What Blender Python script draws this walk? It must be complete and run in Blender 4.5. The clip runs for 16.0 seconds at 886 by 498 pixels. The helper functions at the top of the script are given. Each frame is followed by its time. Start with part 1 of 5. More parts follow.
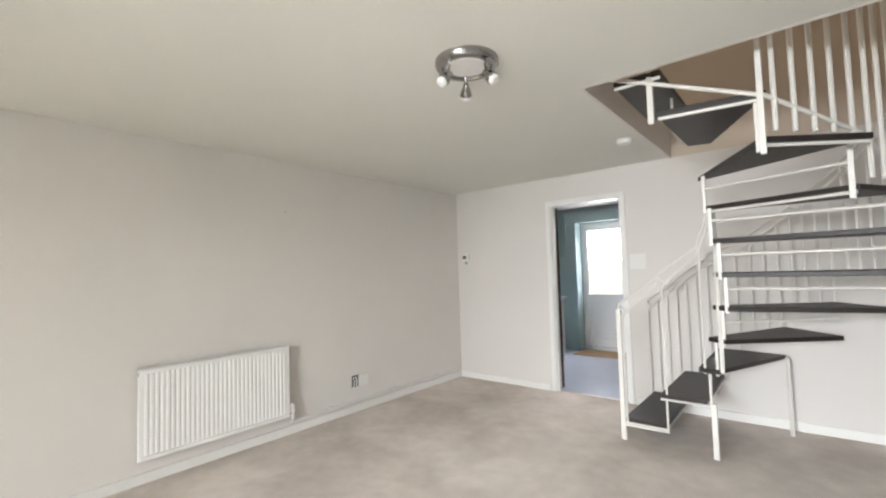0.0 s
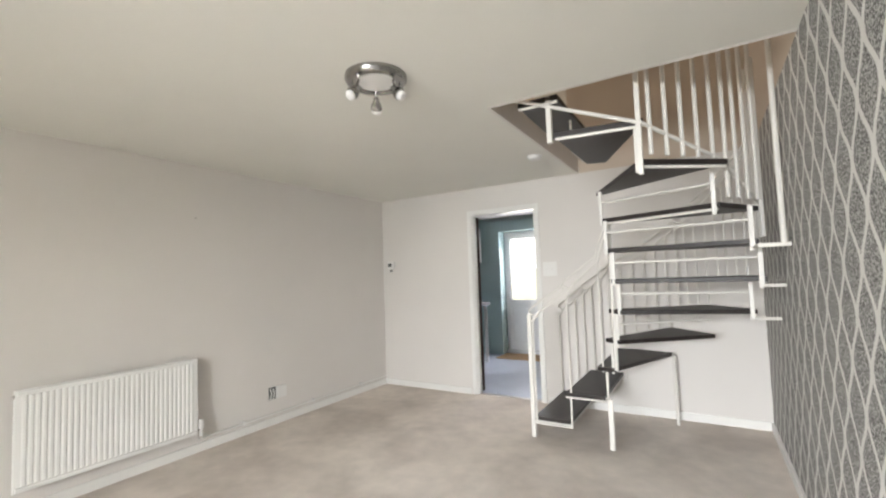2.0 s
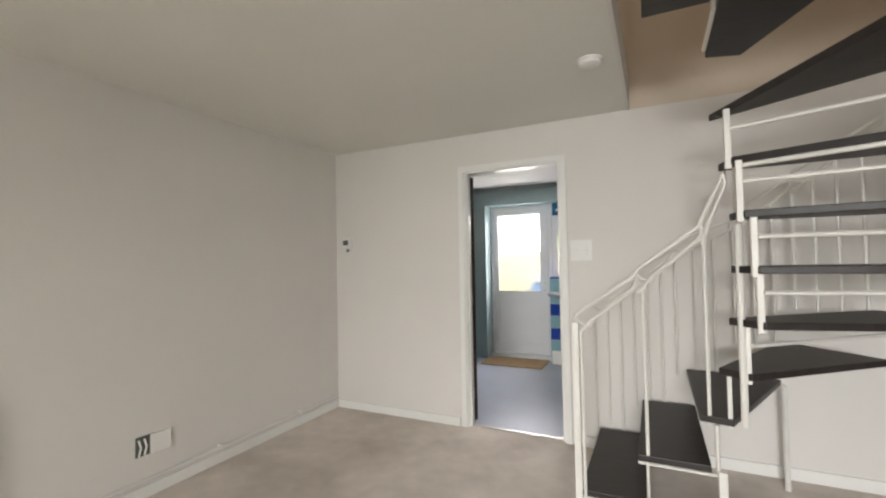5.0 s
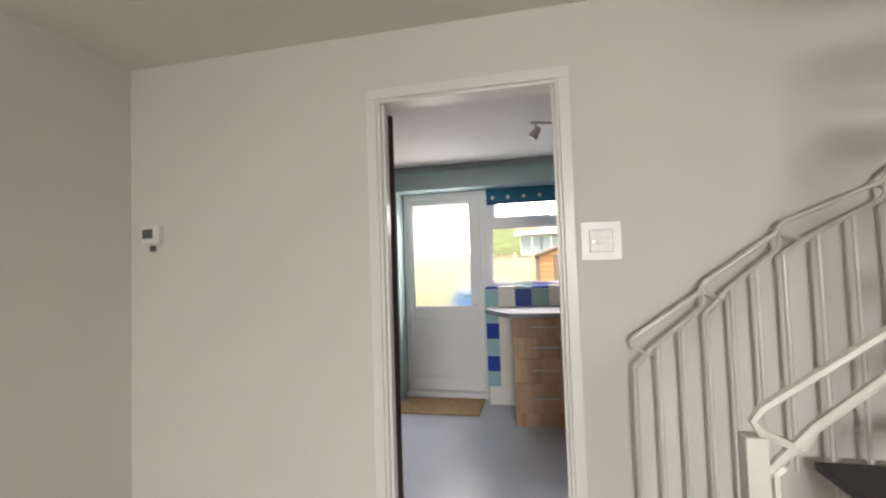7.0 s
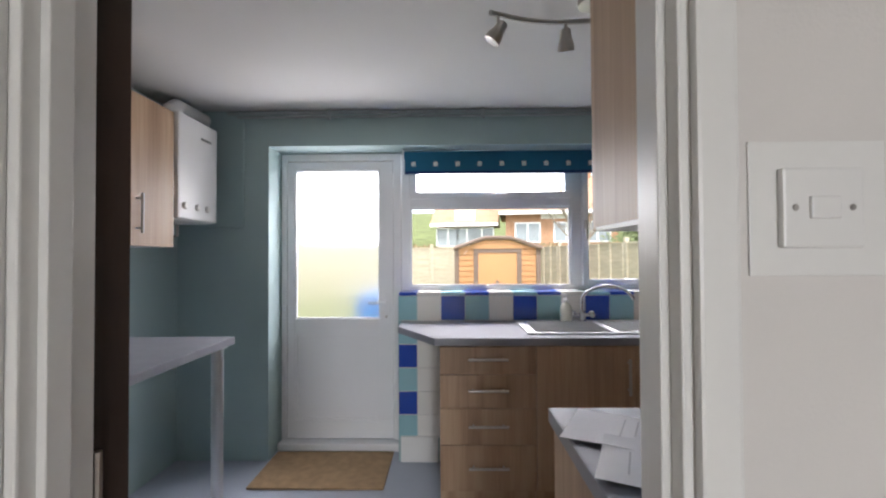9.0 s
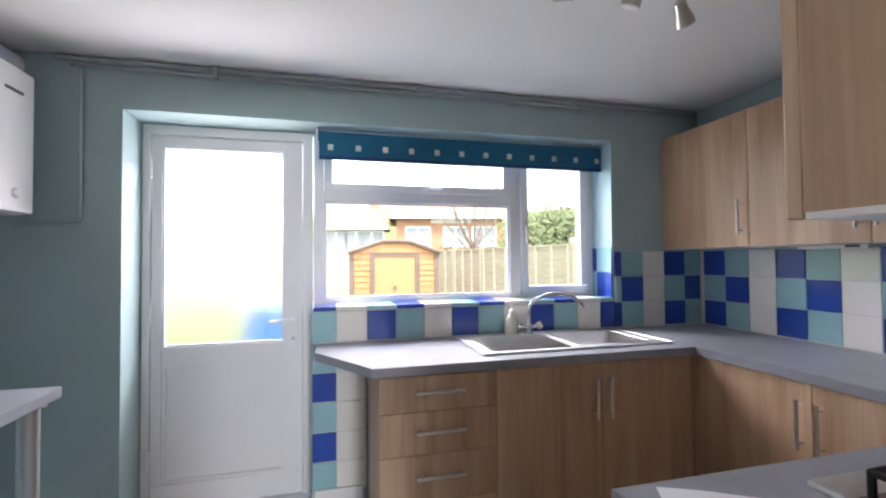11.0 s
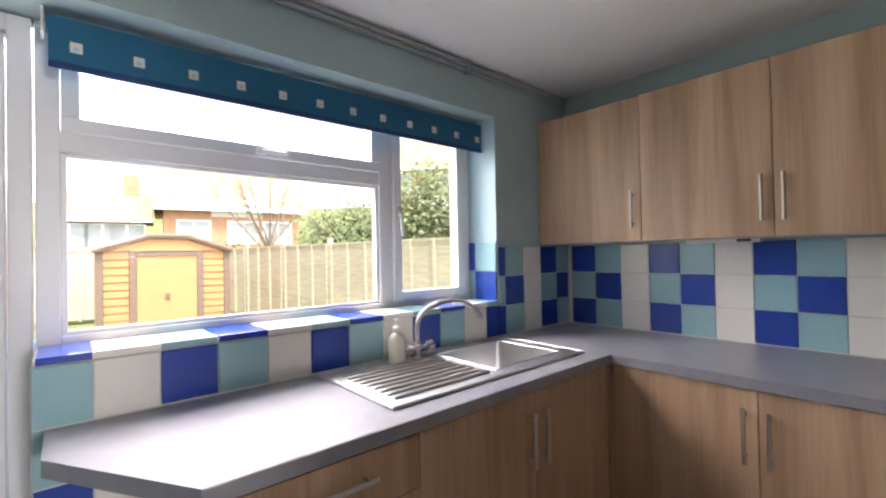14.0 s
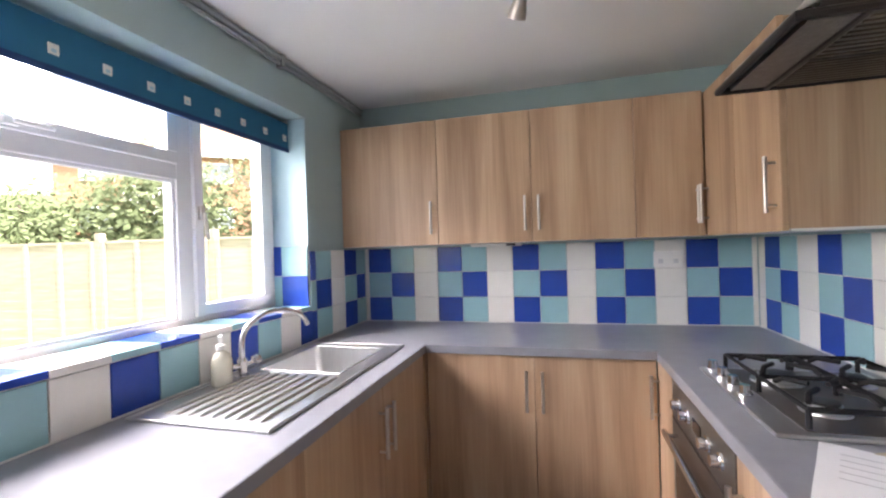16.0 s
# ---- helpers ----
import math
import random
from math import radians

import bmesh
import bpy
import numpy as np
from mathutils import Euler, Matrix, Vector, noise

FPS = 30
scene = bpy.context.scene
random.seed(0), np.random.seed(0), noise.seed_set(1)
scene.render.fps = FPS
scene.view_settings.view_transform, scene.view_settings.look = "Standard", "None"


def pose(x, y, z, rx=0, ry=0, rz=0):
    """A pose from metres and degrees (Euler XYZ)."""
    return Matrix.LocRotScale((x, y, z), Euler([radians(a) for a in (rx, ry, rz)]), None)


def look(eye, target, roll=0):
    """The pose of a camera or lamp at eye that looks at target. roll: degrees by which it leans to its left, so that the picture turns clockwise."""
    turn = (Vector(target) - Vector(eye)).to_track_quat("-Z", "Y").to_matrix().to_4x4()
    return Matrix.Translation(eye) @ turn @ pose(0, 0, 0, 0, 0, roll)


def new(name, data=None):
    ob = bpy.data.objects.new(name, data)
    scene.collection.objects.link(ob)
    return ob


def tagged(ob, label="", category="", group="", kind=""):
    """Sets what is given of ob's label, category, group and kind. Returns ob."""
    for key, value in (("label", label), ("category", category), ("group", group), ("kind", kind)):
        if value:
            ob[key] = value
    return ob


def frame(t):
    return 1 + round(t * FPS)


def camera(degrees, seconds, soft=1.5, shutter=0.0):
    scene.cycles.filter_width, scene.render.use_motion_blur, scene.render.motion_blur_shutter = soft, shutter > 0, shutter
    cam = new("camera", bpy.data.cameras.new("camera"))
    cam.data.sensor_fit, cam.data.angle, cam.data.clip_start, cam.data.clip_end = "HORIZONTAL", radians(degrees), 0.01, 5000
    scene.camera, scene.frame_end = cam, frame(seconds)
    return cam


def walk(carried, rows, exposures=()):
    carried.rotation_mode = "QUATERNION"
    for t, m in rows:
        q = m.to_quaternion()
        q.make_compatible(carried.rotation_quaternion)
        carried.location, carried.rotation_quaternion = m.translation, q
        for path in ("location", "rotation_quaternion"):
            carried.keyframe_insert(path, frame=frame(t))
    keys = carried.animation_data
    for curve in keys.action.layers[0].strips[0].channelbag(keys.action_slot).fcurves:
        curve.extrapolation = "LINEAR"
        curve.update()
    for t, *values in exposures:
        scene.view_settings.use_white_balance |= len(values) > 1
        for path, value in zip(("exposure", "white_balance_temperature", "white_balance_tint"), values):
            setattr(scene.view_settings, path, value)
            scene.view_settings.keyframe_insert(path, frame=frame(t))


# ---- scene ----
cam = camera(91.2, 16.0, soft=2.2)
PATH = [
    (0, (3.398, -4.41, 1.324), (2.125, -2.87, 1.427), -1.7),
    (0.5, (3.468, -4.429, 1.325), (2.269, -2.832, 1.44), -1.9),
    (1, (3.546, -4.414, 1.325), (2.409, -2.774, 1.455), -2.3),
    (1.5, (3.578, -4.405, 1.332), (2.487, -2.734, 1.46), -2.3),
    (2, (3.548, -4.391, 1.328), (2.518, -2.681, 1.453), -2.0),
    (2.5, (3.477, -4.327, 1.324), (2.508, -2.581, 1.426), -1.8),
    (3, (3.347, -4.168, 1.315), (2.403, -2.408, 1.415), -1.7),
    (3.5, (3.205, -3.948, 1.327), (2.262, -2.187, 1.412), -0.4),
    (4, (2.981, -3.756, 1.31), (2.059, -1.983, 1.392), -0.4),
    (4.5, (2.817, -3.491, 1.305), (1.897, -1.716, 1.366), -0.7),
    (7, (1.935, -1.749, 1.285), (1.514, 0.204, 1.368), -1.9),
    (7.5, (1.872, -1.386, 1.281), (1.528, 0.583, 1.35), -1.7),
    (8, (1.814, -1.096, 1.302), (1.62, 0.894, 1.335), -1.0),
    (8.5, (1.768, -0.774, 1.305), (1.717, 1.225, 1.338), -1.0),
    (9, (1.78, -0.478, 1.315), (1.749, 1.521, 1.349), -0.3),
    (9.5, (1.715, -0.28, 1.35), (1.80, 1.718, 1.366), 0.0),
    (10, (1.586, -0.145, 1.321), (1.892, 1.83, 1.369), -0.4),
    (12.5, (1.524, 0.312, 1.327), (2.271, 2.167, 1.345), -0.3),
    (13, (1.481, 0.488, 1.343), (2.485, 2.217, 1.369), -0.8),
    (13.5, (1.486, 0.63, 1.323), (2.675, 2.238, 1.347), -1.1),
    (14, (1.511, 0.815, 1.326), (2.826, 2.321, 1.353), -1.1),
    (14.5, (1.487, 0.979, 1.312), (3.043, 2.235, 1.345), -1.4),
    (15, (1.425, 1.139, 1.347), (3.219, 2.022, 1.354), -1.8),
    (15.5, (1.36, 1.134, 1.355), (3.251, 1.786, 1.355), -1.9),
    (16, (1.255, 1.093, 1.354), (3.186, 1.615, 1.351), -1.8),
]
EXPOSURES = [(0, 2.18, 6400, 10), (2.5, 2.13, 6550, 10), (4.5, 1.86, 6700, 10), (7, 1.75, 7000, 11), (8, 1.66, 6900, 12), (9, 1.58, 6400, 13), (9.5, 1.85, 6000, 13), (10, 2.05, 6050, 13), (12.5, 2.15, 6700, 17), (14.5, 2.1, 6800, 17), (16, 2.72, 6700, 17)]
walk(cam, [(t, look(eye, target, roll)) for t, eye, target, roll in PATH], EXPOSURES)

# ---- sky, sun and large lights: a bright overcast day ----
world = bpy.data.worlds.new("overcast")
scene.world = world
world.use_nodes = True
wn, wl = world.node_tree.nodes, world.node_tree.links
sky = wn.new("ShaderNodeTexSky")
sky.sky_type = 'NISHITA'
sky.sun_disc = False
sky.sun_elevation, sky.sun_rotation = radians(38), radians(150)
sky.dust_density, sky.air_density = 1.5, 1.0
hsv = wn.new("ShaderNodeHueSaturation")
hsv.inputs["Saturation"].default_value = 0.35
wl.new(sky.outputs[0], hsv.inputs["Color"])
wl.new(hsv.outputs[0], wn["Background"].inputs["Color"])
wn["Background"].inputs["Strength"].default_value = 0.15


def lamp(name, kind, m, energy, color=(1, 1, 1), size=1.0, size_y=None):
    data = bpy.data.lights.new(name, kind)
    data.energy, data.color = energy, color
    if kind == 'AREA':
        data.shape, data.size, data.size_y = 'RECTANGLE', size, size_y or size
    ob = new(name, data)
    ob.matrix_world = m
    return ob


sun = lamp("sun", 'SUN', look((0, 0, 30), (4.0, 13, 0)), 2.6, (1, 0.96, 0.9))
sun.data.angle = radians(14)
# sky light in the big living-room window behind the walker, and an added fill lamp outside above the kitchen window
front = lamp("window_light_living", 'AREA', look((2.95, -7.52, 1.7), (3.3, -2.9, 0.0)), 21, (0.94, 0.97, 1), 1.5, 0.7)
front.data.spread = radians(85)
lamp("fill_light_kitchen", 'AREA', look((2.2, 4.3, 3.3), (2.1, 1.2, 0.9)), 74, (1, 0.95, 0.98), 2.8, 1.6)
# two added fill lamps just outside the door pane and fanlight brighten the kitchen
lamp("fill_light_door", 'AREA', look((1.0, 2.66, 1.66), (1.3, 0, 1.5)), 2.2, (1, 0.96, 0.98), 0.58, 0.5)
lamp("fill_light_fanlight", 'AREA', look((2.07, 2.66, 1.83), (2.2, 0, 1.7)), 1.5, (1, 0.96, 0.98), 1.02, 0.16)
# added warm fill lamp upstairs, no window behind it; tints the stairwell
lamp("fill_light_landing", 'AREA', look((0.2, -1.0, 3.7), (3.5, -1.0, 3.2)), 5.5, (1, 0.88, 0.74), 1.0, 1.0)

# ---- materials ----
MATS = {}


def mat(name, color, rough=0.5, metal=0.0, vary=0.08, scale=6.0, fine=120.0, bump=0.0, spec=0.5, stretch=(1, 1, 1), random_piece=0.0, coords="Object"):
    m = bpy.data.materials.new(name)
    m.use_nodes = True
    n, l = m.node_tree.nodes, m.node_tree.links
    b = n["Principled BSDF"]
    b.inputs["Roughness"].default_value, b.inputs["Metallic"].default_value = rough, metal
    b.inputs["Specular IOR Level"].default_value = spec
    co = n.new("ShaderNodeTexCoord")
    mp = n.new("ShaderNodeMapping")
    mp.inputs["Scale"].default_value = stretch
    l.new(co.outputs[coords], mp.inputs[0])
    big, small = n.new("ShaderNodeTexNoise"), n.new("ShaderNodeTexNoise")
    big.inputs["Scale"].default_value, small.inputs["Scale"].default_value = scale, fine
    big.inputs["Detail"].default_value, small.inputs["Detail"].default_value = 4, 3
    l.new(mp.outputs[0], big.inputs[0]), l.new(mp.outputs[0], small.inputs[0])
    add = n.new("ShaderNodeMath")
    add.operation = 'MULTIPLY_ADD'
    add.inputs[1].default_value = 0.35
    l.new(small.outputs[0], add.inputs[0]), l.new(big.outputs[0], add.inputs[2])
    rng = n.new("ShaderNodeMapRange")
    rng.inputs["From Min"].default_value, rng.inputs["From Max"].default_value = 0.35, 1.0
    rng.inputs["To Min"].default_value, rng.inputs["To Max"].default_value = 1 - vary, 1 + vary
    l.new(add.outputs[0], rng.inputs[0])
    last = rng.outputs[0]
    if random_piece:
        oi = n.new("ShaderNodeObjectInfo")
        ma = n.new("ShaderNodeMath")
        ma.operation = 'MULTIPLY_ADD'
        ma.inputs[1].default_value = random_piece
        l.new(oi.outputs["Random"], ma.inputs[0]), l.new(last, ma.inputs[2])
        last = ma.outputs[0]
    mul = n.new("ShaderNodeVectorMath")
    mul.operation = 'SCALE'
    mul.inputs[0].default_value = color
    l.new(last, mul.inputs["Scale"])
    l.new(mul.outputs[0], b.inputs["Base Color"])
    if bump:
        bp = n.new("ShaderNodeBump")
        bp.inputs["Strength"].default_value, bp.inputs["Distance"].default_value = bump, 0.004
        l.new(small.outputs[0], bp.inputs["Height"])
        l.new(bp.outputs[0], b.inputs["Normal"])
    MATS[name] = m
    return m


M_WALL = mat("warm white emulsion", (0.72, 0.69, 0.66), 0.85, vary=0.03, scale=1.5, fine=180, bump=0.12)
M_CEIL = mat("textured white ceiling", (0.76, 0.75, 0.70), 0.9, vary=0.03, scale=1.2, fine=140, bump=0.2)
M_KCEIL = mat("kitchen ceiling white", (0.78, 0.77, 0.75), 0.9, vary=0.03, scale=1.2, fine=140, bump=0.2)
M_TEAL = mat("pale teal emulsion", (0.37, 0.49, 0.495), 0.7, vary=0.05, scale=1.8, fine=160, bump=0.1)
M_TRIM = mat("white gloss paint", (0.80, 0.79, 0.765), 0.32, vary=0.03, scale=5, fine=90, bump=0.03)
M_STEELWHITE = mat("white painted steel", (0.74, 0.715, 0.67), 0.38, vary=0.04, scale=12, fine=90, bump=0.04)
M_UPVC = mat("white upvc", (0.82, 0.82, 0.83), 0.3, vary=0.02, scale=3)
M_TREAD = mat("dark stained tread", (0.027, 0.021, 0.019), 0.45, spec=0.4, vary=0.35, scale=6, fine=60, stretch=(1, 6, 1), bump=0.05)
M_DARKDOOR = mat("dark varnished door", (0.035, 0.02, 0.014), 0.4, vary=0.35, scale=4, fine=50, stretch=(6, 6, 0.6))
M_VINYL = mat("blue grey vinyl", (0.40, 0.44, 0.52), 0.28, vary=0.07, scale=3, fine=60, bump=0.02)
M_WORKTOP = mat("grey speckled laminate", (0.25, 0.255, 0.285), 0.33, vary=0.12, scale=14, fine=420, bump=0.02)
M_STEEL = mat("brushed stainless steel", (0.68, 0.68, 0.68), 0.36, 1.0, vary=0.08, scale=8, fine=200, stretch=(1, 8, 1))
M_DARKSTEEL = mat("dark brushed steel", (0.16, 0.14, 0.125), 0.35, 0.8, vary=0.1, scale=8, fine=200, stretch=(8, 1, 1))
M_CHROME = mat("chrome", (0.75, 0.75, 0.77), 0.12, 1.0, vary=0.02)
M_LAMPCHROME = mat("dull lamp chrome", (0.36, 0.35, 0.34), 0.2, 1.0, vary=0.05)
M_NICKEL = mat("satin nickel", (0.55, 0.52, 0.49), 0.32, 1.0, vary=0.05)
M_BLACK = mat("black enamel", (0.015, 0.015, 0.016), 0.35, vary=0.2, scale=20)
M_BLACKGLASS = mat("black oven glass", (0.012, 0.012, 0.014), 0.06, vary=0.1)
M_GREYMESH = mat("grease filter mesh", (0.20, 0.195, 0.19), 0.45, 0.6, vary=0.25, scale=60, fine=300, bump=0.3)
M_MAT = mat("coir mat", (0.40, 0.27, 0.15), 0.95, vary=0.25, scale=20, fine=350, bump=0.8)
M_PAPER = mat("white paper", (0.78, 0.78, 0.80), 0.8, vary=0.04, scale=9)
M_BROWNPAPER = mat("brown envelope", (0.48, 0.40, 0.28), 0.8, vary=0.05, scale=9)
M_GREYPRINT = mat("grey print", (0.55, 0.55, 0.57), 0.8)
M_TILE_B = mat("royal blue glazed tile", (0.022, 0.065, 0.36), 0.13, vary=0.10, scale=7, random_piece=0.10)
M_TILE_L = mat("aqua glazed tile", (0.30, 0.52, 0.57), 0.13, vary=0.05, scale=7, random_piece=0.06)
M_TILE_W = mat("ivory glazed tile", (0.80, 0.785, 0.74), 0.13, vary=0.04, scale=7, random_piece=0.05)
M_GROUT = mat("white grout", (0.72, 0.71, 0.68), 0.85, vary=0.08, scale=30)
M_BLIND = mat("teal blind fabric", (0.014, 0.135, 0.25), 0.85, vary=0.08, scale=6, fine=300, bump=0.1)
# darker tone along the blind's lower edge
M_NAVY = mat("dark navy strip", (0.008, 0.045, 0.15), 0.8, vary=0.08)
M_BOILER = mat("white boiler enamel", (0.80, 0.80, 0.80), 0.3, vary=0.02)
M_PLASTIC = mat("white plastic", (0.80, 0.79, 0.77), 0.35, vary=0.02)
M_GREYPLASTIC = mat("grey display", (0.10, 0.11, 0.10), 0.3)
# taupe holds the stairwell's shade; the far wall itself is white going up
M_LANDING = mat("shade-toned landing wall", (0.62, 0.53, 0.44), 0.85, vary=0.05, scale=1.2, fine=120, bump=0.1)
M_RADIATOR = mat("white radiator enamel", (0.84, 0.84, 0.82), 0.35, vary=0.02, scale=5)
M_CASTIRON = mat("matt cast iron", (0.012, 0.012, 0.013), 0.6, spec=0.3, vary=0.25, scale=30, bump=0.1)
M_SOAP = mat("pale soap", (0.62, 0.60, 0.50), 0.2, vary=0.05)
M_LAWN = mat("lawn", (0.14, 0.165, 0.06), 0.95, vary=0.45, scale=1.2, fine=60, bump=0.6)
M_FENCE = mat("weathered fence timber", (0.45, 0.395, 0.305), 0.85, vary=0.22, scale=3, fine=60, stretch=(1, 1, 8), random_piece=0.12, bump=0.2)
M_SHED = mat("yellow metal shed", (0.48, 0.245, 0.11), 0.55, vary=0.07, scale=3, fine=40)
M_SHEDTRIM = mat("brown shed trim", (0.17, 0.115, 0.09), 0.55, vary=0.1)
M_BRICK = mat("orange brick", (0.42, 0.235, 0.145), 0.9, vary=0.25, scale=3, fine=30)
M_ROOF = mat("brown roof tile", (0.40, 0.24, 0.155), 0.9, vary=0.25, scale=2, fine=14)
M_RENDER = mat("white house render", (0.75, 0.73, 0.70), 0.9, vary=0.05)
M_LEAF = mat("conifer leaf", (0.15, 0.185, 0.085), 0.8, vary=0.5, scale=1.5, fine=30, random_piece=0.2)
M_HEDGE = mat("autumn hedge leaf", (0.26, 0.19, 0.10), 0.85, vary=0.5, scale=1.2, fine=20)
M_BARK = mat("bare bark", (0.22, 0.18, 0.14), 0.9, vary=0.3, scale=10)
M_BLUEBIN = mat("blue plastic tub", (0.03, 0.22, 0.62), 0.4, vary=0.05)
# pale base colour stands in for the sky reflected in the panes
M_SKYGLASS = mat("house glass with sky reflection in colour", (0.30, 0.33, 0.36), 0.1)


def wood():
    m = mat("light oak laminate", (0.44, 0.315, 0.205), 0.42, vary=0.05, scale=2, fine=60, stretch=(1, 1, 0.05), coords="Object")
    n, l = m.node_tree.nodes, m.node_tree.links
    b = n["Principled BSDF"]
    co = n.new("ShaderNodeTexCoord")
    oi = n.new("ShaderNodeObjectInfo")
    sh = n.new("ShaderNodeVectorMath")
    sh.operation = 'MULTIPLY_ADD'
    sh.inputs[1].default_value = (7.3, 3.1, 5.7)
    l.new(oi.outputs["Random"], sh.inputs[0]), l.new(co.outputs["Object"], sh.inputs[2])
    mp = n.new("ShaderNodeMapping")
    mp.inputs["Scale"].default_value = (5.0, 5.0, 0.35)
    l.new(sh.outputs[0], mp.inputs[0])
    band = n.new("ShaderNodeTexNoise")
    band.inputs["Scale"].default_value, band.inputs["Detail"].default_value, band.inputs["Distortion"].default_value = 1.6, 3, 0.6
    l.new(mp.outputs[0], band.inputs[0])
    mp2 = n.new("ShaderNodeMapping")
    mp2.inputs["Scale"].default_value = (60, 60, 1.6)
    l.new(sh.outputs[0], mp2.inputs[0])
    grain = n.new("ShaderNodeTexNoise")
    grain.inputs["Scale"].default_value, grain.inputs["Detail"].default_value = 2.0, 5
    l.new(mp2.outputs[0], grain.inputs[0])
    mix = n.new("ShaderNodeMath")
    mix.operation = 'MULTIPLY_ADD'
    mix.inputs[1].default_value = 0.35
    l.new(grain.outputs[0], mix.inputs[0]), l.new(band.outputs[0], mix.inputs[2])
    ramp = n.new("ShaderNodeValToRGB")
    e = ramp.color_ramp.elements
    e[0].position, e[0].color = 0.42, (0.31, 0.19, 0.112, 1)
    e[1].position, e[1].color = 0.92, (0.57, 0.405, 0.265, 1)
    mid = ramp.color_ramp.elements.new(0.66)
    mid.color = (0.46, 0.305, 0.19, 1)
    l.new(mix.outputs[0], ramp.inputs[0])
    l.new(ramp.outputs[0], b.inputs["Base Color"])
    return m


M_WOOD = wood()


def wallpaper():
    """Grey speckled paper with white wavy lines that meet and part up the wall."""
    m = mat("trellis wallpaper", (0.3, 0.3, 0.3), 0.75)
    n, l = m.node_tree.nodes, m.node_tree.links
    b = n["Principled BSDF"]
    co = n.new("ShaderNodeTexCoord")
    sep = n.new("ShaderNodeSeparateXYZ")
    l.new(co.outputs["Object"], sep.inputs[0])

    def op(kind, a, c=0.0):
        x = n.new("ShaderNodeMath")
        x.operation = kind
        for i, v in enumerate((a, c)):
            if isinstance(v, (int, float)):
                x.inputs[i].default_value = v
            else:
                l.new(v, x.inputs[i])
        return x.outputs[0]
    wob = n.new("ShaderNodeTexNoise")
    wob.inputs["Scale"].default_value = 9
    l.new(co.outputs["Object"], wob.inputs[0])
    w = op('MULTIPLY', op('SUBTRACT', wob.outputs[0], 0.5), 0.014)
    y = op('ADD', sep.outputs["Y"], w)
    s = op('MULTIPLY', op('SINE', op('MULTIPLY', sep.outputs["Z"], 2 * math.pi / 0.31)), 0.043)
    lines = None
    for sign, shift in ((1, 0.0), (-1, 0.097)):
        u = op('ADD', op('ADD', y, op('MULTIPLY', s, sign)), shift)
        d = op('ABSOLUTE', op('SUBTRACT', op('FRACT', op('DIVIDE', u, 0.194)), 0.5))
        hit = op('LESS_THAN', d, 0.072)
        lines = hit if lines is None else op('MAXIMUM', lines, hit)
    sp = n.new("ShaderNodeTexNoise")
    sp.inputs["Scale"].default_value, sp.inputs["Detail"].default_value = 120, 5
    l.new(co.outputs["Object"], sp.inputs[0])
    ramp = n.new("ShaderNodeValToRGB")
    e = ramp.color_ramp.elements
    e[0].position, e[0].color = 0.42, (0.10, 0.098, 0.095, 1)
    e[1].position, e[1].color = 0.60, (0.52, 0.515, 0.50, 1)
    l.new(sp.outputs[0], ramp.inputs[0])
    mix = n.new("ShaderNodeMix")
    mix.data_type = 'RGBA'
    l.new(lines, mix.inputs["Factor"])
    l.new(ramp.outputs[0], mix.inputs["A"])
    mix.inputs["B"].default_value = (0.74, 0.735, 0.71, 1)
    l.new(mix.outputs["Result"], b.inputs["Base Color"])
    return m


M_PAPERWALL = wallpaper()


def carpet():
    m = mat("worn beige carpet", (0.70, 0.635, 0.58), 0.97, vary=0.10, scale=9, fine=420, bump=0.7, spec=0.1)
    n, l = m.node_tree.nodes, m.node_tree.links
    b = n["Principled BSDF"]
    src = b.inputs["Base Color"].links[0].from_socket
    co = n.new("ShaderNodeTexCoord")
    st = n.new("ShaderNodeTexNoise")
    st.inputs["Scale"].default_value, st.inputs["Detail"].default_value, st.inputs["Distortion"].default_value = 1.3, 6, 0.4
    l.new(co.outputs["Object"], st.inputs[0])
    ramp = n.new("ShaderNodeValToRGB")
    e = ramp.color_ramp.elements
    e[0].position, e[0].color = 0.38, (0.87, 0.855, 0.84, 1)
    e[1].position, e[1].color = 0.62, (1.12, 1.12, 1.11, 1)
    l.new(st.outputs[0], ramp.inputs[0])
    mul = n.new("ShaderNodeMix")
    mul.data_type, mul.blend_type = 'RGBA', 'MULTIPLY'
    mul.inputs["Factor"].default_value = 1
    l.new(src, mul.inputs["A"]), l.new(ramp.outputs[0], mul.inputs["B"])
    l.new(mul.outputs["Result"], b.inputs["Base Color"])
    return m


M_CARPET = carpet()


def glass(name, rough, ior=1.45):
    m = bpy.data.materials.new(name)
    m.use_nodes = True
    b = m.node_tree.nodes["Principled BSDF"]
    b.inputs["Base Color"].default_value = (0.96, 0.98, 0.97, 1)
    b.inputs["Transmission Weight"].default_value, b.inputs["Roughness"].default_value, b.inputs["IOR"].default_value = 1.0, rough, ior
    return m


M_GLASS = glass("clear glass", 0.0, 1.08)
M_FROST = glass("obscured glass", 0.32)
M_BOTTLE = glass("clear plastic", 0.08)

# ---- mesh helpers ----
OFF = {}


def thing(name, base, label, category, group="", kind="", rz=None):
    """A top-level Empty. With rz its parts are given in its own axes, else in the world's."""
    e = new(name)
    e.empty_display_size = 0.1
    e.matrix_world = pose(*base, 0, 0, rz or 0)
    OFF[e] = Vector((0, 0, 0)) if rz is not None else Vector(base)
    return tagged(e, label, category, group, kind)


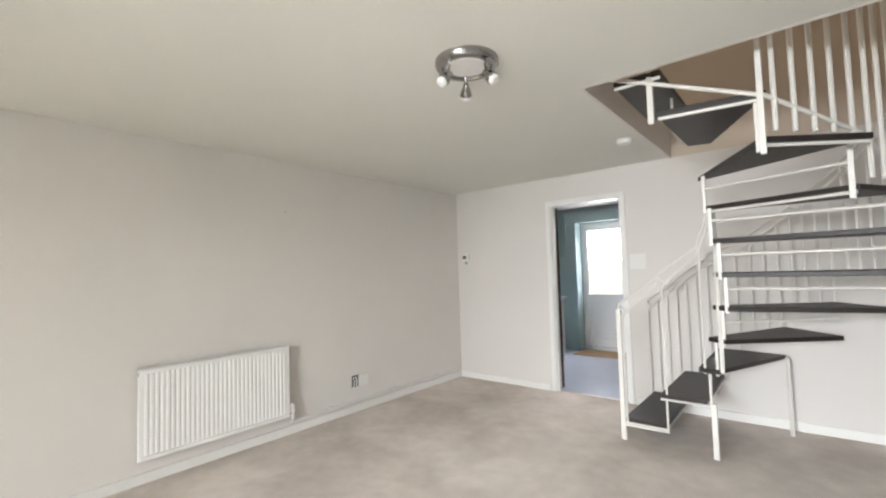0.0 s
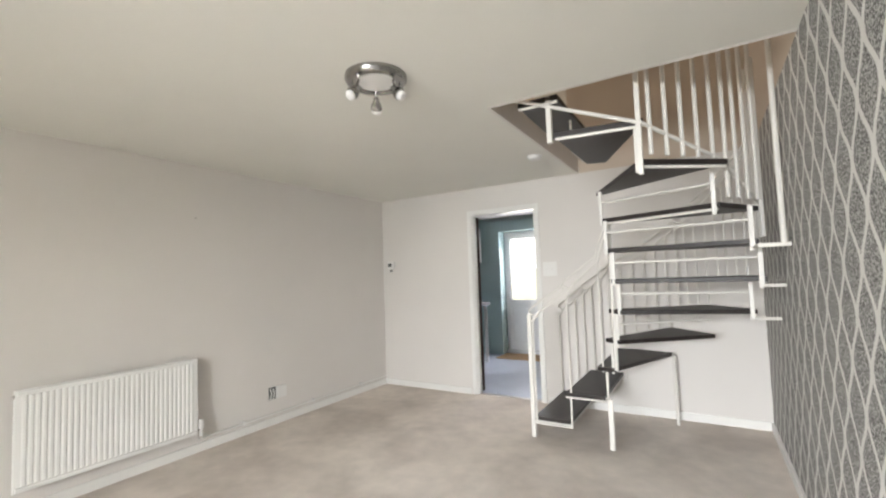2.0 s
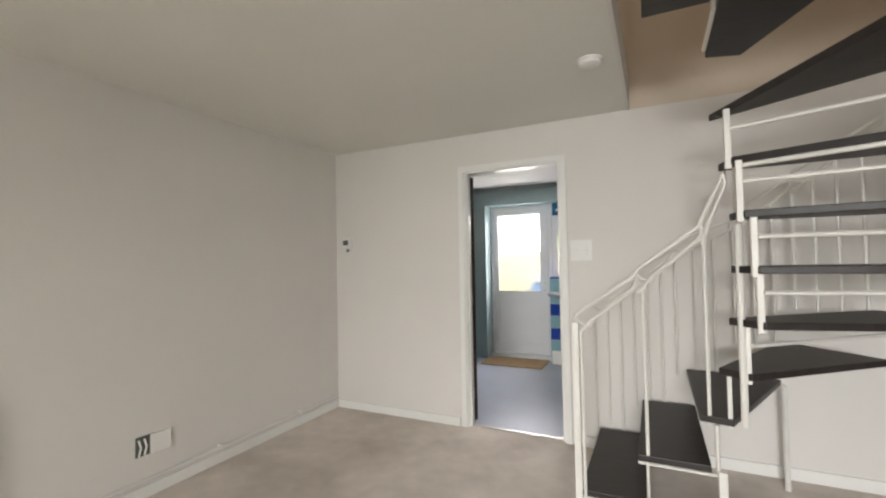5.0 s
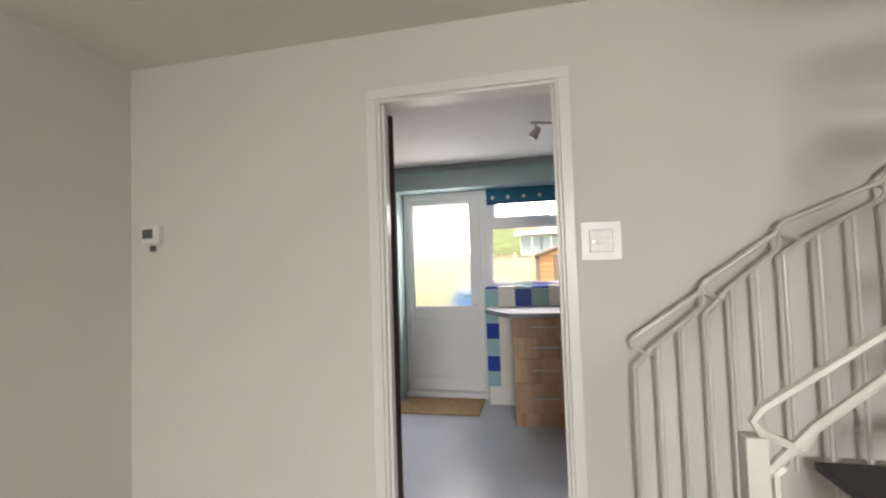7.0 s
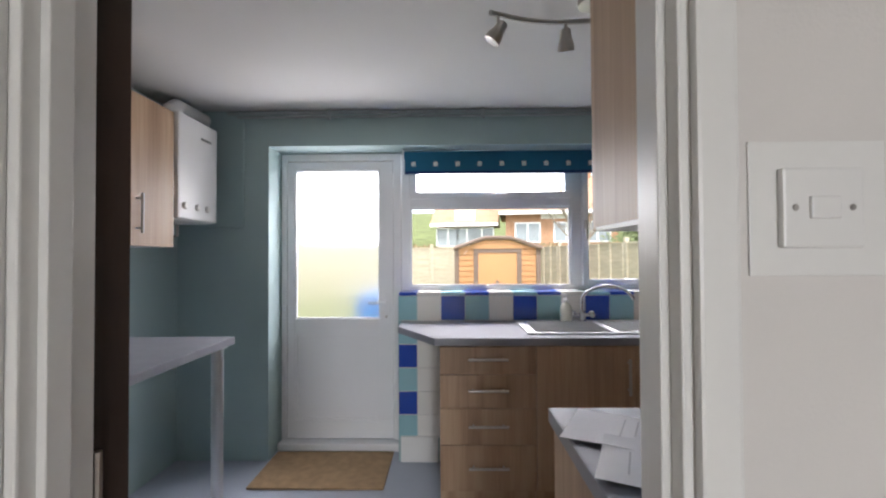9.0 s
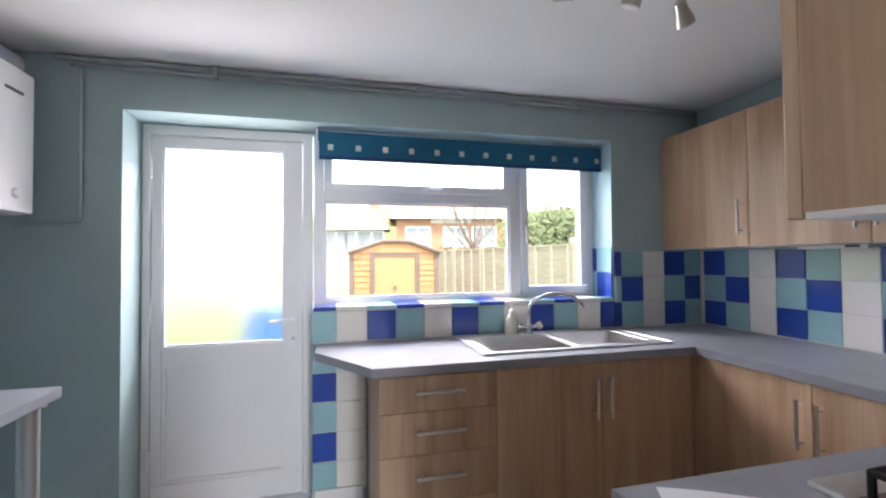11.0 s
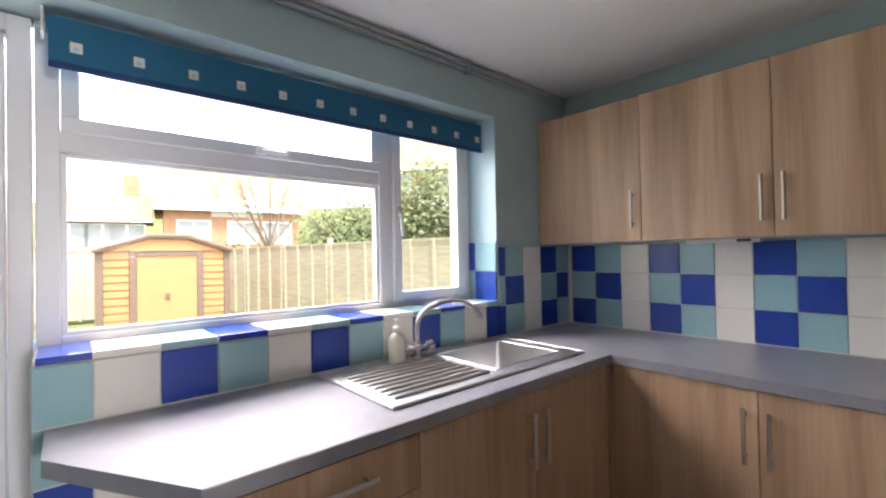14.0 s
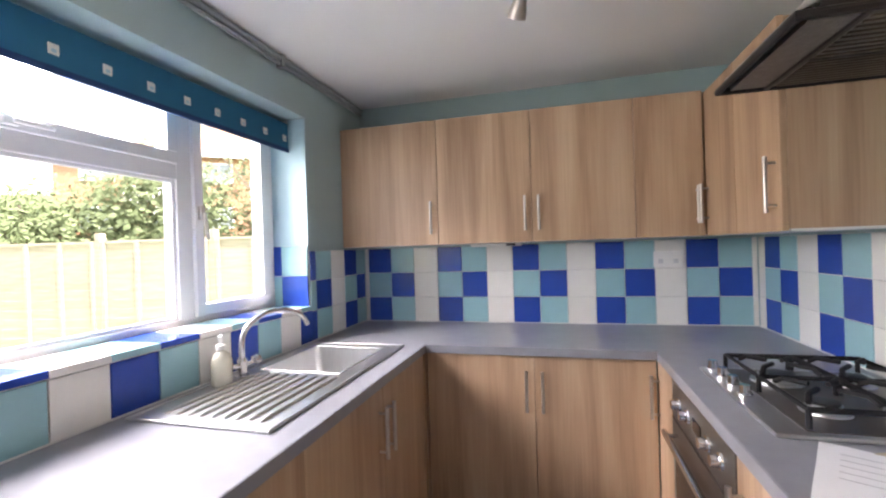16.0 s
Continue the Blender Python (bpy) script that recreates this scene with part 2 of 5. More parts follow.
def mesh_of(name, bm, material, smooth=False):
    bmesh.ops.recalc_face_normals(bm, faces=bm.faces)
    me = bpy.data.meshes.new(name)
    bm.to_mesh(me)
    bm.free()
    me.materials.append(material)
    if smooth:
        for p in me.polygons:
            p.use_smooth = True
        me.set_sharp_from_angle(angle=radians(40))
    return me


def part(name, bm, material, parent, label="", smooth=False):
    o = OFF.get(parent, Vector((0, 0, 0)))
    bmesh.ops.translate(bm, verts=bm.verts, vec=-o)
    ob = new(name, mesh_of(name, bm, material, smooth))
    ob.parent = parent
    OFF[ob] = o
    return tagged(ob, label)


def piece(name, me, parent, at):
    ob = new(name, me)
    ob.parent = parent
    ob.location = Vector(at) - OFF.get(parent, Vector((0, 0, 0)))
    return ob


def solo(name, bm, material, label="", category="", kind="", smooth=False):
    ob = new(name, mesh_of(name, bm, material, smooth))
    return tagged(ob, label, category, "", kind)


def box(bm, x0, x1, y0, y1, z0, z1, bevel=0.0):
    x0, x1, y0, y1, z0, z1 = min(x0, x1), max(x0, x1), min(y0, y1), max(y0, y1), min(z0, z1), max(z0, z1)
    vs = [bm.verts.new(p) for p in ((x0, y0, z0), (x1, y0, z0), (x1, y1, z0), (x0, y1, z0), (x0, y0, z1), (x1, y0, z1), (x1, y1, z1), (x0, y1, z1))]
    fs = [bm.faces.new([vs[i] for i in f]) for f in ((3, 2, 1, 0), (4, 5, 6, 7), (0, 1, 5, 4), (1, 2, 6, 5), (2, 3, 7, 6), (3, 0, 4, 7))]
    if bevel:
        es = list({e for f in fs for e in f.edges})
        bmesh.ops.bevel(bm, geom=es, offset=bevel, segments=2, profile=0.6, affect='EDGES')
    return bm


def B(*a, bevel=0.0):
    return box(bmesh.new(), *a, bevel=bevel)


def prism(pts, z0, z1, bevel=0.0, bm=None):
    bm = bm or bmesh.new()
    lo = [bm.verts.new((x, y, z0)) for x, y in pts]
    hi = [bm.verts.new((x, y, z1)) for x, y in pts]
    n = len(pts)
    fs = [bm.faces.new(lo[::-1]), bm.faces.new(hi)] + [bm.faces.new((lo[i], lo[(i + 1) % n], hi[(i + 1) % n], hi[i])) for i in range(n)]
    if bevel:
        bmesh.ops.bevel(bm, geom=list({e for f in fs for e in f.edges}), offset=bevel, segments=2, profile=0.6, affect='EDGES')
    return bm


def tube(bm, pts, r, seg=8, closed=False, r_end=None):
    pts = [Vector(p) for p in pts]
    n = len(pts)
    rings, ref = [], None
    for i, p in enumerate(pts):
        a = (p - pts[i - 1]).normalized() if i or closed else None
        b = (pts[(i + 1) % n] - p).normalized() if i < n - 1 or closed else None
        d = ((a or b) + (b or a)).normalized()
        if ref is None:
            ref = d.orthogonal().normalized()
        u = (ref - d * ref.dot(d)).normalized()
        ref = u
        v = d.cross(u)
        rr = r if r_end is None else r + (r_end - r) * i / max(1, n - 1)
        rings.append([bm.verts.new(p + (u * math.cos(2 * math.pi * k / seg) + v * math.sin(2 * math.pi * k / seg)) * rr) for k in range(seg)])
    for i in range(n if closed else n - 1):
        r0, r1 = rings[i], rings[(i + 1) % n]
        for k in range(seg):
            bm.faces.new((r0[k], r0[(k + 1) % seg], r1[(k + 1) % seg], r1[k]))
    if not closed:
        bm.faces.new(rings[0][::-1]), bm.faces.new(rings[-1])
    return bm


def T(pts, r, seg=8, closed=False, r_end=None):
    return tube(bmesh.new(), pts, r, seg, closed, r_end)


def lathe(bm, at, profile, seg=24, axis=(0, 0, 1)):
    """A turned shape: profile of (radius, height) along axis from at."""
    q = Vector((0, 0, 1)).rotation_difference(Vector(axis)).to_matrix()
    rings = [[bm.verts.new(Vector(at) + q @ Vector((r * math.cos(2 * math.pi * k / seg), r * math.sin(2 * math.pi * k / seg), h))) for k in range(seg)] for r, h in profile]
    for a, b in zip(rings, rings[1:]):
        for k in range(seg):
            bm.faces.new((a[k], a[(k + 1) % seg], b[(k + 1) % seg], b[k]))
    bm.faces.new(rings[0][::-1]), bm.faces.new(rings[-1])
    return bm


def L(at, profile, seg=24, axis=(0, 0, 1)):
    return lathe(bmesh.new(), at, profile, seg, axis)


# ---- large structure ----
H, HU, HK = 2.31, 4.85, 2.272            # ceilings downstairs and upstairs
XR, XK = 3.94, 3.85           # right walls of living room and kitchen
YB, YW, YO = -7.6, 2.33, 2.62  # back wall, kitchen window wall inside and outside
DX0, DX1, DH = 1.30, 2.03, 2.0  # doorway between the rooms


def structure(name, bm, material, label, category):
    return solo(name, bm, material, label, category, "structure")


structure("floor_living", B(-0.1, XR + 0.1, YB, 0.05, -0.12, 0.0), M_CARPET, "worn beige fitted carpet with faded marks", "carpet")
structure("floor_kitchen", B(-0.1, XK + 0.1, 0.054, YO, -0.12, 0.0), M_VINYL, "smooth blue-grey vinyl kitchen floor", "floor")
bm = B(-0.15, 0, YB, 0.05, -0.1, HU)
structure("wall_left_living", bm, M_WALL, "plain warm white painted living room wall", "wall")
structure("wall_left_kitchen", B(-0.15, 0, 0.05, YO, -0.1, HU), M_TEAL, "pale teal painted kitchen wall", "wall")
bm = B(0, DX0 - 0.03, 0, 0.05, 0, H)
box(bm, DX1 + 0.03, XR, 0, 0.05, 0, H)
box(bm, DX0 - 0.03, DX1 + 0.03, 0, 0.05, DH + 0.03, H)
structure("wall_far_living", bm, M_WALL, "warm white wall with a doorway to the kitchen", "wall")
bm = B(0, DX0 - 0.03, 0.05, 0.10, 0, H)
box(bm, DX1 + 0.03, XK, 0.05, 0.10, 0, H)
box(bm, DX0 - 0.03, DX1 + 0.03, 0.05, 0.10, DH + 0.03, H)
structure("wall_partition_kitchen", bm, M_TEAL, "pale teal kitchen side of the partition wall", "wall")
structure("wall_right_living", B(XR, XR + 0.15, YB, 0.05, -0.1, H), M_PAPERWALL, "grey wallpaper with white wavy trellis lines", "wall")
structure("wall_right_kitchen", B(XK, XK + 0.15, 0.05, YO, -0.1, HU), M_TEAL, "pale teal painted kitchen wall behind cupboards", "wall")
bm = B(0, 1.5, YB - 0.15, YB, -0.1, HU)
box(bm, 3.7, XR, YB - 0.15, YB, -0.1, HU)
box(bm, 1.5, 3.7, YB - 0.15, YB, -0.1, 0.06)
box(bm, 1.5, 3.7, YB - 0.15, YB, 2.1, HU)
structure("wall_back_living", bm, M_WALL, "warm white wall around the front window", "wall")
# window wall of the kitchen: openings for the door (0.60-1.45) and the window (1.45-3.20)
bm = B(0, 0.60, YW, YO, -0.1, HU)
box(bm, 3.21, XK, YW, YO, -0.1, HU)
box(bm, 0.60, 3.21, YW, YO, 2.04, HU)
box(bm, 1.445, 3.21, YW, YO, -0.1, 1.06)
structure("wall_window_kitchen", bm, M_TEAL, "pale teal wall around the back door and window", "wall")
structure("ceiling_kitchen", B(0, XK, 0.10, YW, HK, HK + 0.08), M_KCEIL, "plain white kitchen ceiling", "ceiling")
WX0, WY0 = 2.50, -2.10        # the stairwell's corner
bm = B(0, WX0, YB, 0.05, H, H + 0.25)
box(bm, WX0, XR, YB, WY0, H, H + 0.25)
structure("ceiling_living", bm, M_CEIL, "off-white ceiling with a stairwell opening", "ceiling")
# upper landing round the well
bm = B(WX0 - 1.6, XR, 0.0, 0.05, H, HU)
structure("wall_landing_far", bm, M_LANDING, "upper landing wall with shade put into its taupe colour", "wall")
structure("wall_landing_right", B(XR, XR + 0.15, YB, 0.05, H, HU), M_LANDING, "upper landing wall with shade put into its taupe colour", "wall")
structure("wall_landing_back", B(0, XR, -3.3, -3.2, H + 0.25, HU), M_LANDING, "upper landing wall with shade put into its taupe colour", "wall")
structure("ceiling_landing", B(-0.15, XR + 0.15, YB - 0.15, YO, HU, HU + 0.1), M_CEIL, "plain ceiling of the upper landing", "ceiling")
# white lining of the well
bm = B(WX0, WX0 + 0.018, WY0, 0, H - 0.002, H + 0.25)
box(bm, WX0 + 0.018, XR, WY0, WY0 + 0.018, H - 0.002, H + 0.25)
structure("trim_stairwell", bm, M_WALL, "off-white timber lining of the stairwell opening", "trim")


def baseboard(name, x0, x1, y0, y1, h=0.068):
    structure(name, B(x0, x1, y0, y1, 0, h, bevel=0.004), M_TRIM, "white painted low skirting board", "baseboard")


baseboard("baseboard_left", 0, 0.018, YB, -0.018)
baseboard("baseboard_far_1", 0, DX0 - 0.075, -0.018, 0)
baseboard("baseboard_far_2", DX1 + 0.075, XR, -0.018, 0, 0.07)
baseboard("baseboard_right", XR - 0.018, XR, YB, -0.02)
baseboard("baseboard_kitchen", 1.46, 1.70, YW - 0.02, YW, 0.165)


def door_frame():
    d = thing("door_1", (1.66, 0, 0), "white painted frame of the kitchen doorway", "door frame", kind="structure")
    for x0, x1 in ((DX0 - 0.03, DX0), (DX1, DX1 + 0.03)):
        part("jamb", B(x0, x1, -0.003, 0.103, 0, DH + 0.03, bevel=0.003), M_TRIM, d)
    part("head", B(DX0, DX1, -0.003, 0.103, DH, DH + 0.03, bevel=0.003), M_TRIM, d)
    for x0, x1 in ((DX0, DX0 + 0.012), (DX1 - 0.012, DX1)):
        part("stop", B(x0, x1, 0.02, 0.055, 0, DH, bevel=0.002), M_TRIM, d)
    for y0, y1 in ((-0.018, -0.0035), (0.1035, 0.118)):
        for x0, x1 in ((DX0 - 0.045 - 0.012, DX0 - 0.012), (DX1 + 0.012, DX1 + 0.057)):
            part("architrave", B(x0, x1, y0, y1, 0, DH + 0.012, bevel=0.005), M_TRIM, d)
        part("architrave", B(DX0 - 0.057, DX1 + 0.057, y0, y1, DH + 0.012, DH + 0.057, bevel=0.005), M_TRIM, d)
    part("threshold", B(DX0, DX1, 0.03, 0.075, 0.0005, 0.006, bevel=0.002), M_NICKEL, d, "worn metal carpet strip")


door_frame()


def inner_door():
    """The dark leaf, hung on the left jamb and folded back into the kitchen past a right angle."""
    d = thing("interior_door", (DX0 - 0.019, 0.124, 0), "dark varnished interior door standing wide open", "door", rz=148)
    part("leaf", B(0.0, 0.72, -0.044, 0.0, 0.008, DH - 0.005, bevel=0.002), M_DARKDOOR, d)
    for z in (0.22, 1.0, 1.75):
        part("hinge", T([(-0.004, -0.004, z - 0.045), (-0.004, -0.004, z + 0.045)], 0.006), M_NICKEL, d)
    for y, s in ((-0.044, -1), (0.0, 1)):
        part("knob", L((0.655, y, 0.96), [(0.026, 0), (0.026, 0.004), (0.011, 0.008), (0.010, 0.035), (0.024, 0.042), (0.027, 0.055), (0.02, 0.066), (0.006, 0.068)], 20, (0, s, 0)), M_NICKEL, d, "round satin metal knob", True)


inner_door()

# ---- living room: the winding staircase ----
RISE, Z1 = 0.2195, 0.166


def tz(k):
    return Z1 + RISE * (k - 1)


TREADS = {
    1: [(2.28, -0.93), (2.575, -0.93), (2.575, -0.07), (2.28, -0.07)],
    2: [(2.545, -0.94), (2.84, -0.94), (2.84, -0.07), (2.545, -0.07)],
    3: [(2.80, -0.94), (2.925, -0.965), (3.26, -0.15), (2.98, -0.07), (2.80, -0.07)],
    4: [(2.875, -0.97), (2.985, -1.05), (3.58, -0.54), (3.26, -0.17)],
    5: [(2.915, -1.00), (3.02, -1.12), (3.82, -0.92), (3.55, -0.50)],
    6: [(2.93, -1.00), (3.0, -1.16), (3.86, -1.20), (3.80, -0.78)],
    7: [(2.93, -1.00), (2.96, -1.15), (3.82, -1.30), (3.86, -0.92)],
    8: [(2.90, -0.97), (2.93, -1.12), (3.64, -1.42), (3.86, -1.02)],
    9: [(2.87, -0.98), (2.93, -1.10), (3.28, -1.86), (3.69, -1.55)],
    10: [(2.85, -1.14), (2.975, -1.10), (3.31, -1.86), (2.84, -1.92)],
    11: [(2.62, -1.15), (2.872, -1.15), (2.872, -1.93), (2.63, -1.93)],
}


def staircase():
    s = thing("staircase", (2.9, -0.95, 0), "winding stair with dark treads on a white tubular steel frame", "staircase")
    sw = M_STEELWHITE
    for k, pts in TREADS.items():
        z = tz(k)
        part("tread", prism(pts, z - 0.03, z, bevel=0.004), M_TREAD, s, "dark stained timber tread")
        cx, cy = sum(p[0] for p in pts) / len(pts), sum(p[1] for p in pts) / len(pts)
        ring = [(cx + (x - cx) * 0.97, cy + (y - cy) * 0.97, z - 0.040) for x, y in pts]
        if k < 3:
            part("tread_frame", T(ring, 0.0095, 6, closed=True), sw, s, "thin white steel bar frame")
        elif k > 7:
            part("tread_frame", T(ring[2:4] if k > 8 else ring[1:3], 0.0095, 6), sw, s, "thin white steel bar")
    # inner risers' posts: short flat posts from one tread to the next by the turning point
    for k in range(3, 9):
        a, b = TREADS[k][1], TREADS[k + 1][0]
        x, y = a[0] - 0.01, a[1] + 0.02
        h = 0.009 if k < 5 else 0.012
        part("post", B(x - h, x + h, y - h, y + h, tz(k) - 0.045, tz(k + 1) - 0.02, bevel=0.003), sw, s)
    # outer posts and the bar across each open riser
    for k in range(4, 11):
        a = TREADS[k][2]
        i = TREADS[k][1]
        d = (Vector(a) - Vector(i)).normalized()
        ox, oy = a[0] - d.x * 0.03, a[1] - d.y * 0.03
        if 5 <= k < 10:
            part("post", B(ox - 0.013, ox + 0.013, oy - 0.013, oy + 0.013, tz(k) - 0.07, tz(k + 1) - 0.02, bevel=0.003), sw, s)
            bolt = L((ox, oy - 0.018, tz(k) - 0.05), [(0.008, 0), (0.008, 0.006), (0.003, 0.008)], 8, (0, -1, 0))
            part("bolt", bolt, sw, s, smooth=True)
        if 4 <= k <= 8:
            zz = tz(k) + RISE * 0.52
            part("riser_bar", T([(i[0], i[1], zz), (ox, oy, zz)], 0.0095, 6), sw, s)
    # legs
    for x, y, h in ((2.273, -0.925, 0.99), (2.88, -0.94, 0.37)):
        part("leg", B(x - 0.017, x + 0.017, y - 0.017, y + 0.017, 0, h, bevel=0.003), sw, s)
    part("leg", T([(3.27, -0.16, 0), (3.27, -0.16, tz(3) - 0.035), (3.255, -0.17, tz(3) - 0.025)], 0.014), sw, s)
    # stepped side plates under the first treads
    for y in (-0.93, -0.07):
        part("step_frame", T([(2.275, y, 0.115), (2.585, y, 0.115), (2.585, y, tz(2) - 0.04), (2.865, y, tz(2) - 0.04), (2.865, y, tz(3) - 0.04)], 0.011, 6), sw, s)
    part("step_frame", T([(2.275, -0.93, 0.115), (2.275, -0.07, 0.115)], 0.010, 6), sw, s)
    # the tall post that carries the top of the flight
    part("newel_post", B(3.273, 3.299, -1.890, -1.864, tz(9) - 0.09, 3.35, bevel=0.004), sw, s)
    part("newel_post", B(2.80, 2.83, -1.93, -1.90, tz(10) - 0.06, tz(11), bevel=0.003), sw, s)
    # inner newel rods
    for x, y, z0, z1 in ((2.955, -1.035, tz(3), tz(8)),):
        part("inner_rod", T([(x, y, z0), (x, y, z1)], 0.014), sw, s)


    def rail_unit(p, q, z0, z1, zt0, n=3):
        """One step's piece of balustrade: balusters, a sloping lower rail and a looped upper rail."""
        p, q = Vector(p), Vector(q)
        d = (q - p).normalized()

        def at(f, z):
            v = p + (q - p) * f
            return (v.x, v.y, z)
        drop = 0.075
        part("handrail", T([at(0.0, z0), at(0.04, z0 + 0.018), at(0.96, z1 - 0.018), at(1.0, z1), at(1.0, z1 - drop + 0.02), at(0.96, z1 - drop), at(0.30, z0 - drop + (z1 - z0) * 0.30), at(0.24, z0 - 0.045), at(0.04, z0 - 0.02)], 0.0085, 6, closed=True), sw, s)
        for j in range(n):
            f = (j + 0.1) / n
            top = z0 - drop + (z1 - z0) * f if j else z0 - drop - 0.01
            part("baluster", T([at(f, zt0 - 0.04), at(f, top), at(f + 0.04, top + 0.012)], 0.0085, 6), sw, s)
        part("handrail", T([at(0.02, z0 - drop - 0.02), at(0.30, z0 - drop + (z1 - z0) * 0.30)], 0.0085, 6), sw, s)

    # wall side, from the foot round the outer edge
    rail_z = (0.99, 1.185, 1.38, 1.535, 1.745, 1.96, 2.18)
    outer = [(2.255, -0.06), (2.50, -0.06), (2.745, -0.06), (3.06, -0.06), (3.33, -0.16), (3.62, -0.50), (3.84, -0.88), (3.87, -1.22), (3.66, -1.46), (3.30, -1.88)]
    for k in range(6):
        rail_unit(outer[k], outer[k + 1], rail_z[k], rail_z[k + 1], tz(k + 1), 3 if k < 4 else 4)
    # inner side, from the foot to the turn
    inner = [(2.273, -0.93), (2.56, -0.93), (2.83, -0.93), (2.92, -0.99)]
    for k in range(len(inner) - 1):
        rail_unit(inner[k], inner[k + 1], 1.015 + RISE * k, 1.015 + RISE * (k + 1), tz(k + 1), 1)
    # tall balusters of the outer edge up through the opening
    edges = [((3.84, -0.88), (3.87, -1.15), 7, 3), ((3.87, -1.15), (3.66, -1.46), 8, 4), ((3.66, -1.46), (3.30, -1.88), 9, 5), ((3.30, -1.88), (2.55, -1.96), 10, 5)]
    for a, b, k, n in edges:
        for j in range(n):
            f = (j + 0.5) / n
            x, y = a[0] + (b[0] - a[0]) * f, a[1] + (b[1] - a[1]) * f
            if k == 10:
                continue
            part("tall_baluster", T([(x, y, tz(k) + 0.02), (x, y, tz(k) + 1.15)], 0.012), sw, s)
    part("edge_bar", T([(3.86, -1.02, tz(8) + 0.02), (3.66, -1.46, tz(9) + 0.02), (3.30, -1.88, tz(10) - 0.03), (2.60, -1.95, tz(11) + 0.02)], 0.011), sw, s)
    part("wall_post", T([(3.905, -1.55, tz(7) - 0.05), (3.905, -1.55, 3.1)], 0.014), sw, s)
    part("wall_bracket", T([(3.80, -1.31, tz(7) - 0.05), (3.80, -1.55, tz(7) - 0.05), (3.935, -1.55, tz(7) - 0.05)], 0.012), sw, s)
    for k in (5, 6):
        x, y = TREADS[k][2]
        z = tz(k) - 0.055
        part("wall_bracket", T([(x - 0.03, y, z), (x + 0.02, y - 0.05, z), (XR - 0.004, y - 0.05, z)], 0.010), sw, s)
    part("hanger", T([(2.84, -1.52, tz(11)), (2.84, -1.52, tz(10) - 0.02), (2.84, -1.20, tz(10) - 0.02)], 0.008), sw, s)


staircase()


# far landing banister seen up the well
def landing_banister():
    b = thing("landing_banister", (2.46, -1.0, H + 0.25), "white banister at the upper landing edge", "banister")
    for i in range(12):
        y = -0.98 + i * 0.085
        part("baluster", T([(2.44, y, H + 0.25), (2.44, y, H + 1.15)], 0.011), M_STEELWHITE, b)
    part("handrail", T([(2.44, -1.02, H + 1.15), (2.44, -0.0, H + 1.15)], 0.022), M_STEELWHITE, b, smooth=True)


landing_banister()


# ---- living room: things ----
def radiator():
    y0, y1, z0, z1 = -3.50, -2.44, 0.165, 0.75
    r = thing("radiator", (0.07, -2.97, z0), "white steel panel radiator with vertical ribs", "radiator")
    bm = B(0.068, 0.090, y0, y1, z0, z1, bevel=0.006)
    part("back_panel", bm, M_RADIATOR, r)
    n = 32
    for i in range(n):
        y = y0 + 0.03 + (y1 - y0 - 0.06) * (i + 0.5) / n
        w = 0.0135
        prof = [(0.089, y - w), (0.0965, y - w * 0.5), (0.0965, y + w * 0.5), (0.089, y + w)]
        part("rib", prism(prof, z0 + 0.035, z1 - 0.035), M_RADIATOR, r)
    part("top_lip", B(0.086, 0.099, y0 + 0.01, y1 - 0.01, z1 - 0.032, z1 - 0.006, bevel=0.004), M_RADIATOR, r)
    part("bottom_lip", B(0.086, 0.099, y0 + 0.01, y1 - 0.01, z0 + 0.006, z0 + 0.032, bevel=0.004), M_RADIATOR, r)
    for y in (y0 + 0.15, y1 - 0.15):
        part("bracket", B(0.0, 0.068, y - 0.015, y + 0.015, z0 + 0.05, z1 - 0.05), M_RADIATOR, r)
    part("air_plug", L((0.08, y0 - 0.006, z1 - 0.035), [(0.012, 0), (0.012, 0.008)], 12, (0, 1, 0)), M_NICKEL, r)
    v = part("valve", L((0.08, y1 + 0.03, z0 - 0.02), [(0.012, 0), (0.014, 0.03), (0.011, 0.05), (0.019, 0.06), (0.021, 0.10), (0.016, 0.125)], 16), M_PLASTIC, r, "white valve head", True)
    part("pipe_tail", T([(0.08, y1 - 0.005, z0 + 0.03), (0.08, y1 + 0.03, z0 + 0.03), (0.08, y1 + 0.03, z0 - 0.03), (0.03, y1 + 0.05, 0.11)], 0.009), M_NICKEL, r)


radiator()


def heating_pipe():
    p = thing("heating_pipe", (0.028, -1.2, 0.10), "white painted heating pipe along the skirting", "pipe")
    part("pipe", T([(0.03, -2.40, 0.108), (0.03, -0.04, 0.108)], 0.0085), M_TRIM, p, smooth=True)
    for y in (-2.0, -1.22, -0.5):
        part("clip", B(0.0, 0.042, y - 0.01, y + 0.01, 0.092, 0.124, bevel=0.003), M_PLASTIC, p)


heating_pipe()


def open_socket():
    s = thing("wall_socket", (0, -1.65, 0.24), "opened double wall socket with dark back box", "socket")
    part("back_box", B(0.001, 0.006, -1.735, -1.635, 0.235, 0.345), M_GREYPLASTIC, s, "dark open back box")
    part("cover_plate", B(0.006, 0.02, -1.66, -1.545, 0.235, 0.345, bevel=0.004), M_PLASTIC, s)
    for y in (-1.72, -1.69):
        part("wire", T([(0.006, y, 0.33), (0.02, y + 0.005, 0.29), (0.01, y, 0.24)], 0.005), M_PLASTIC, s)


open_socket()


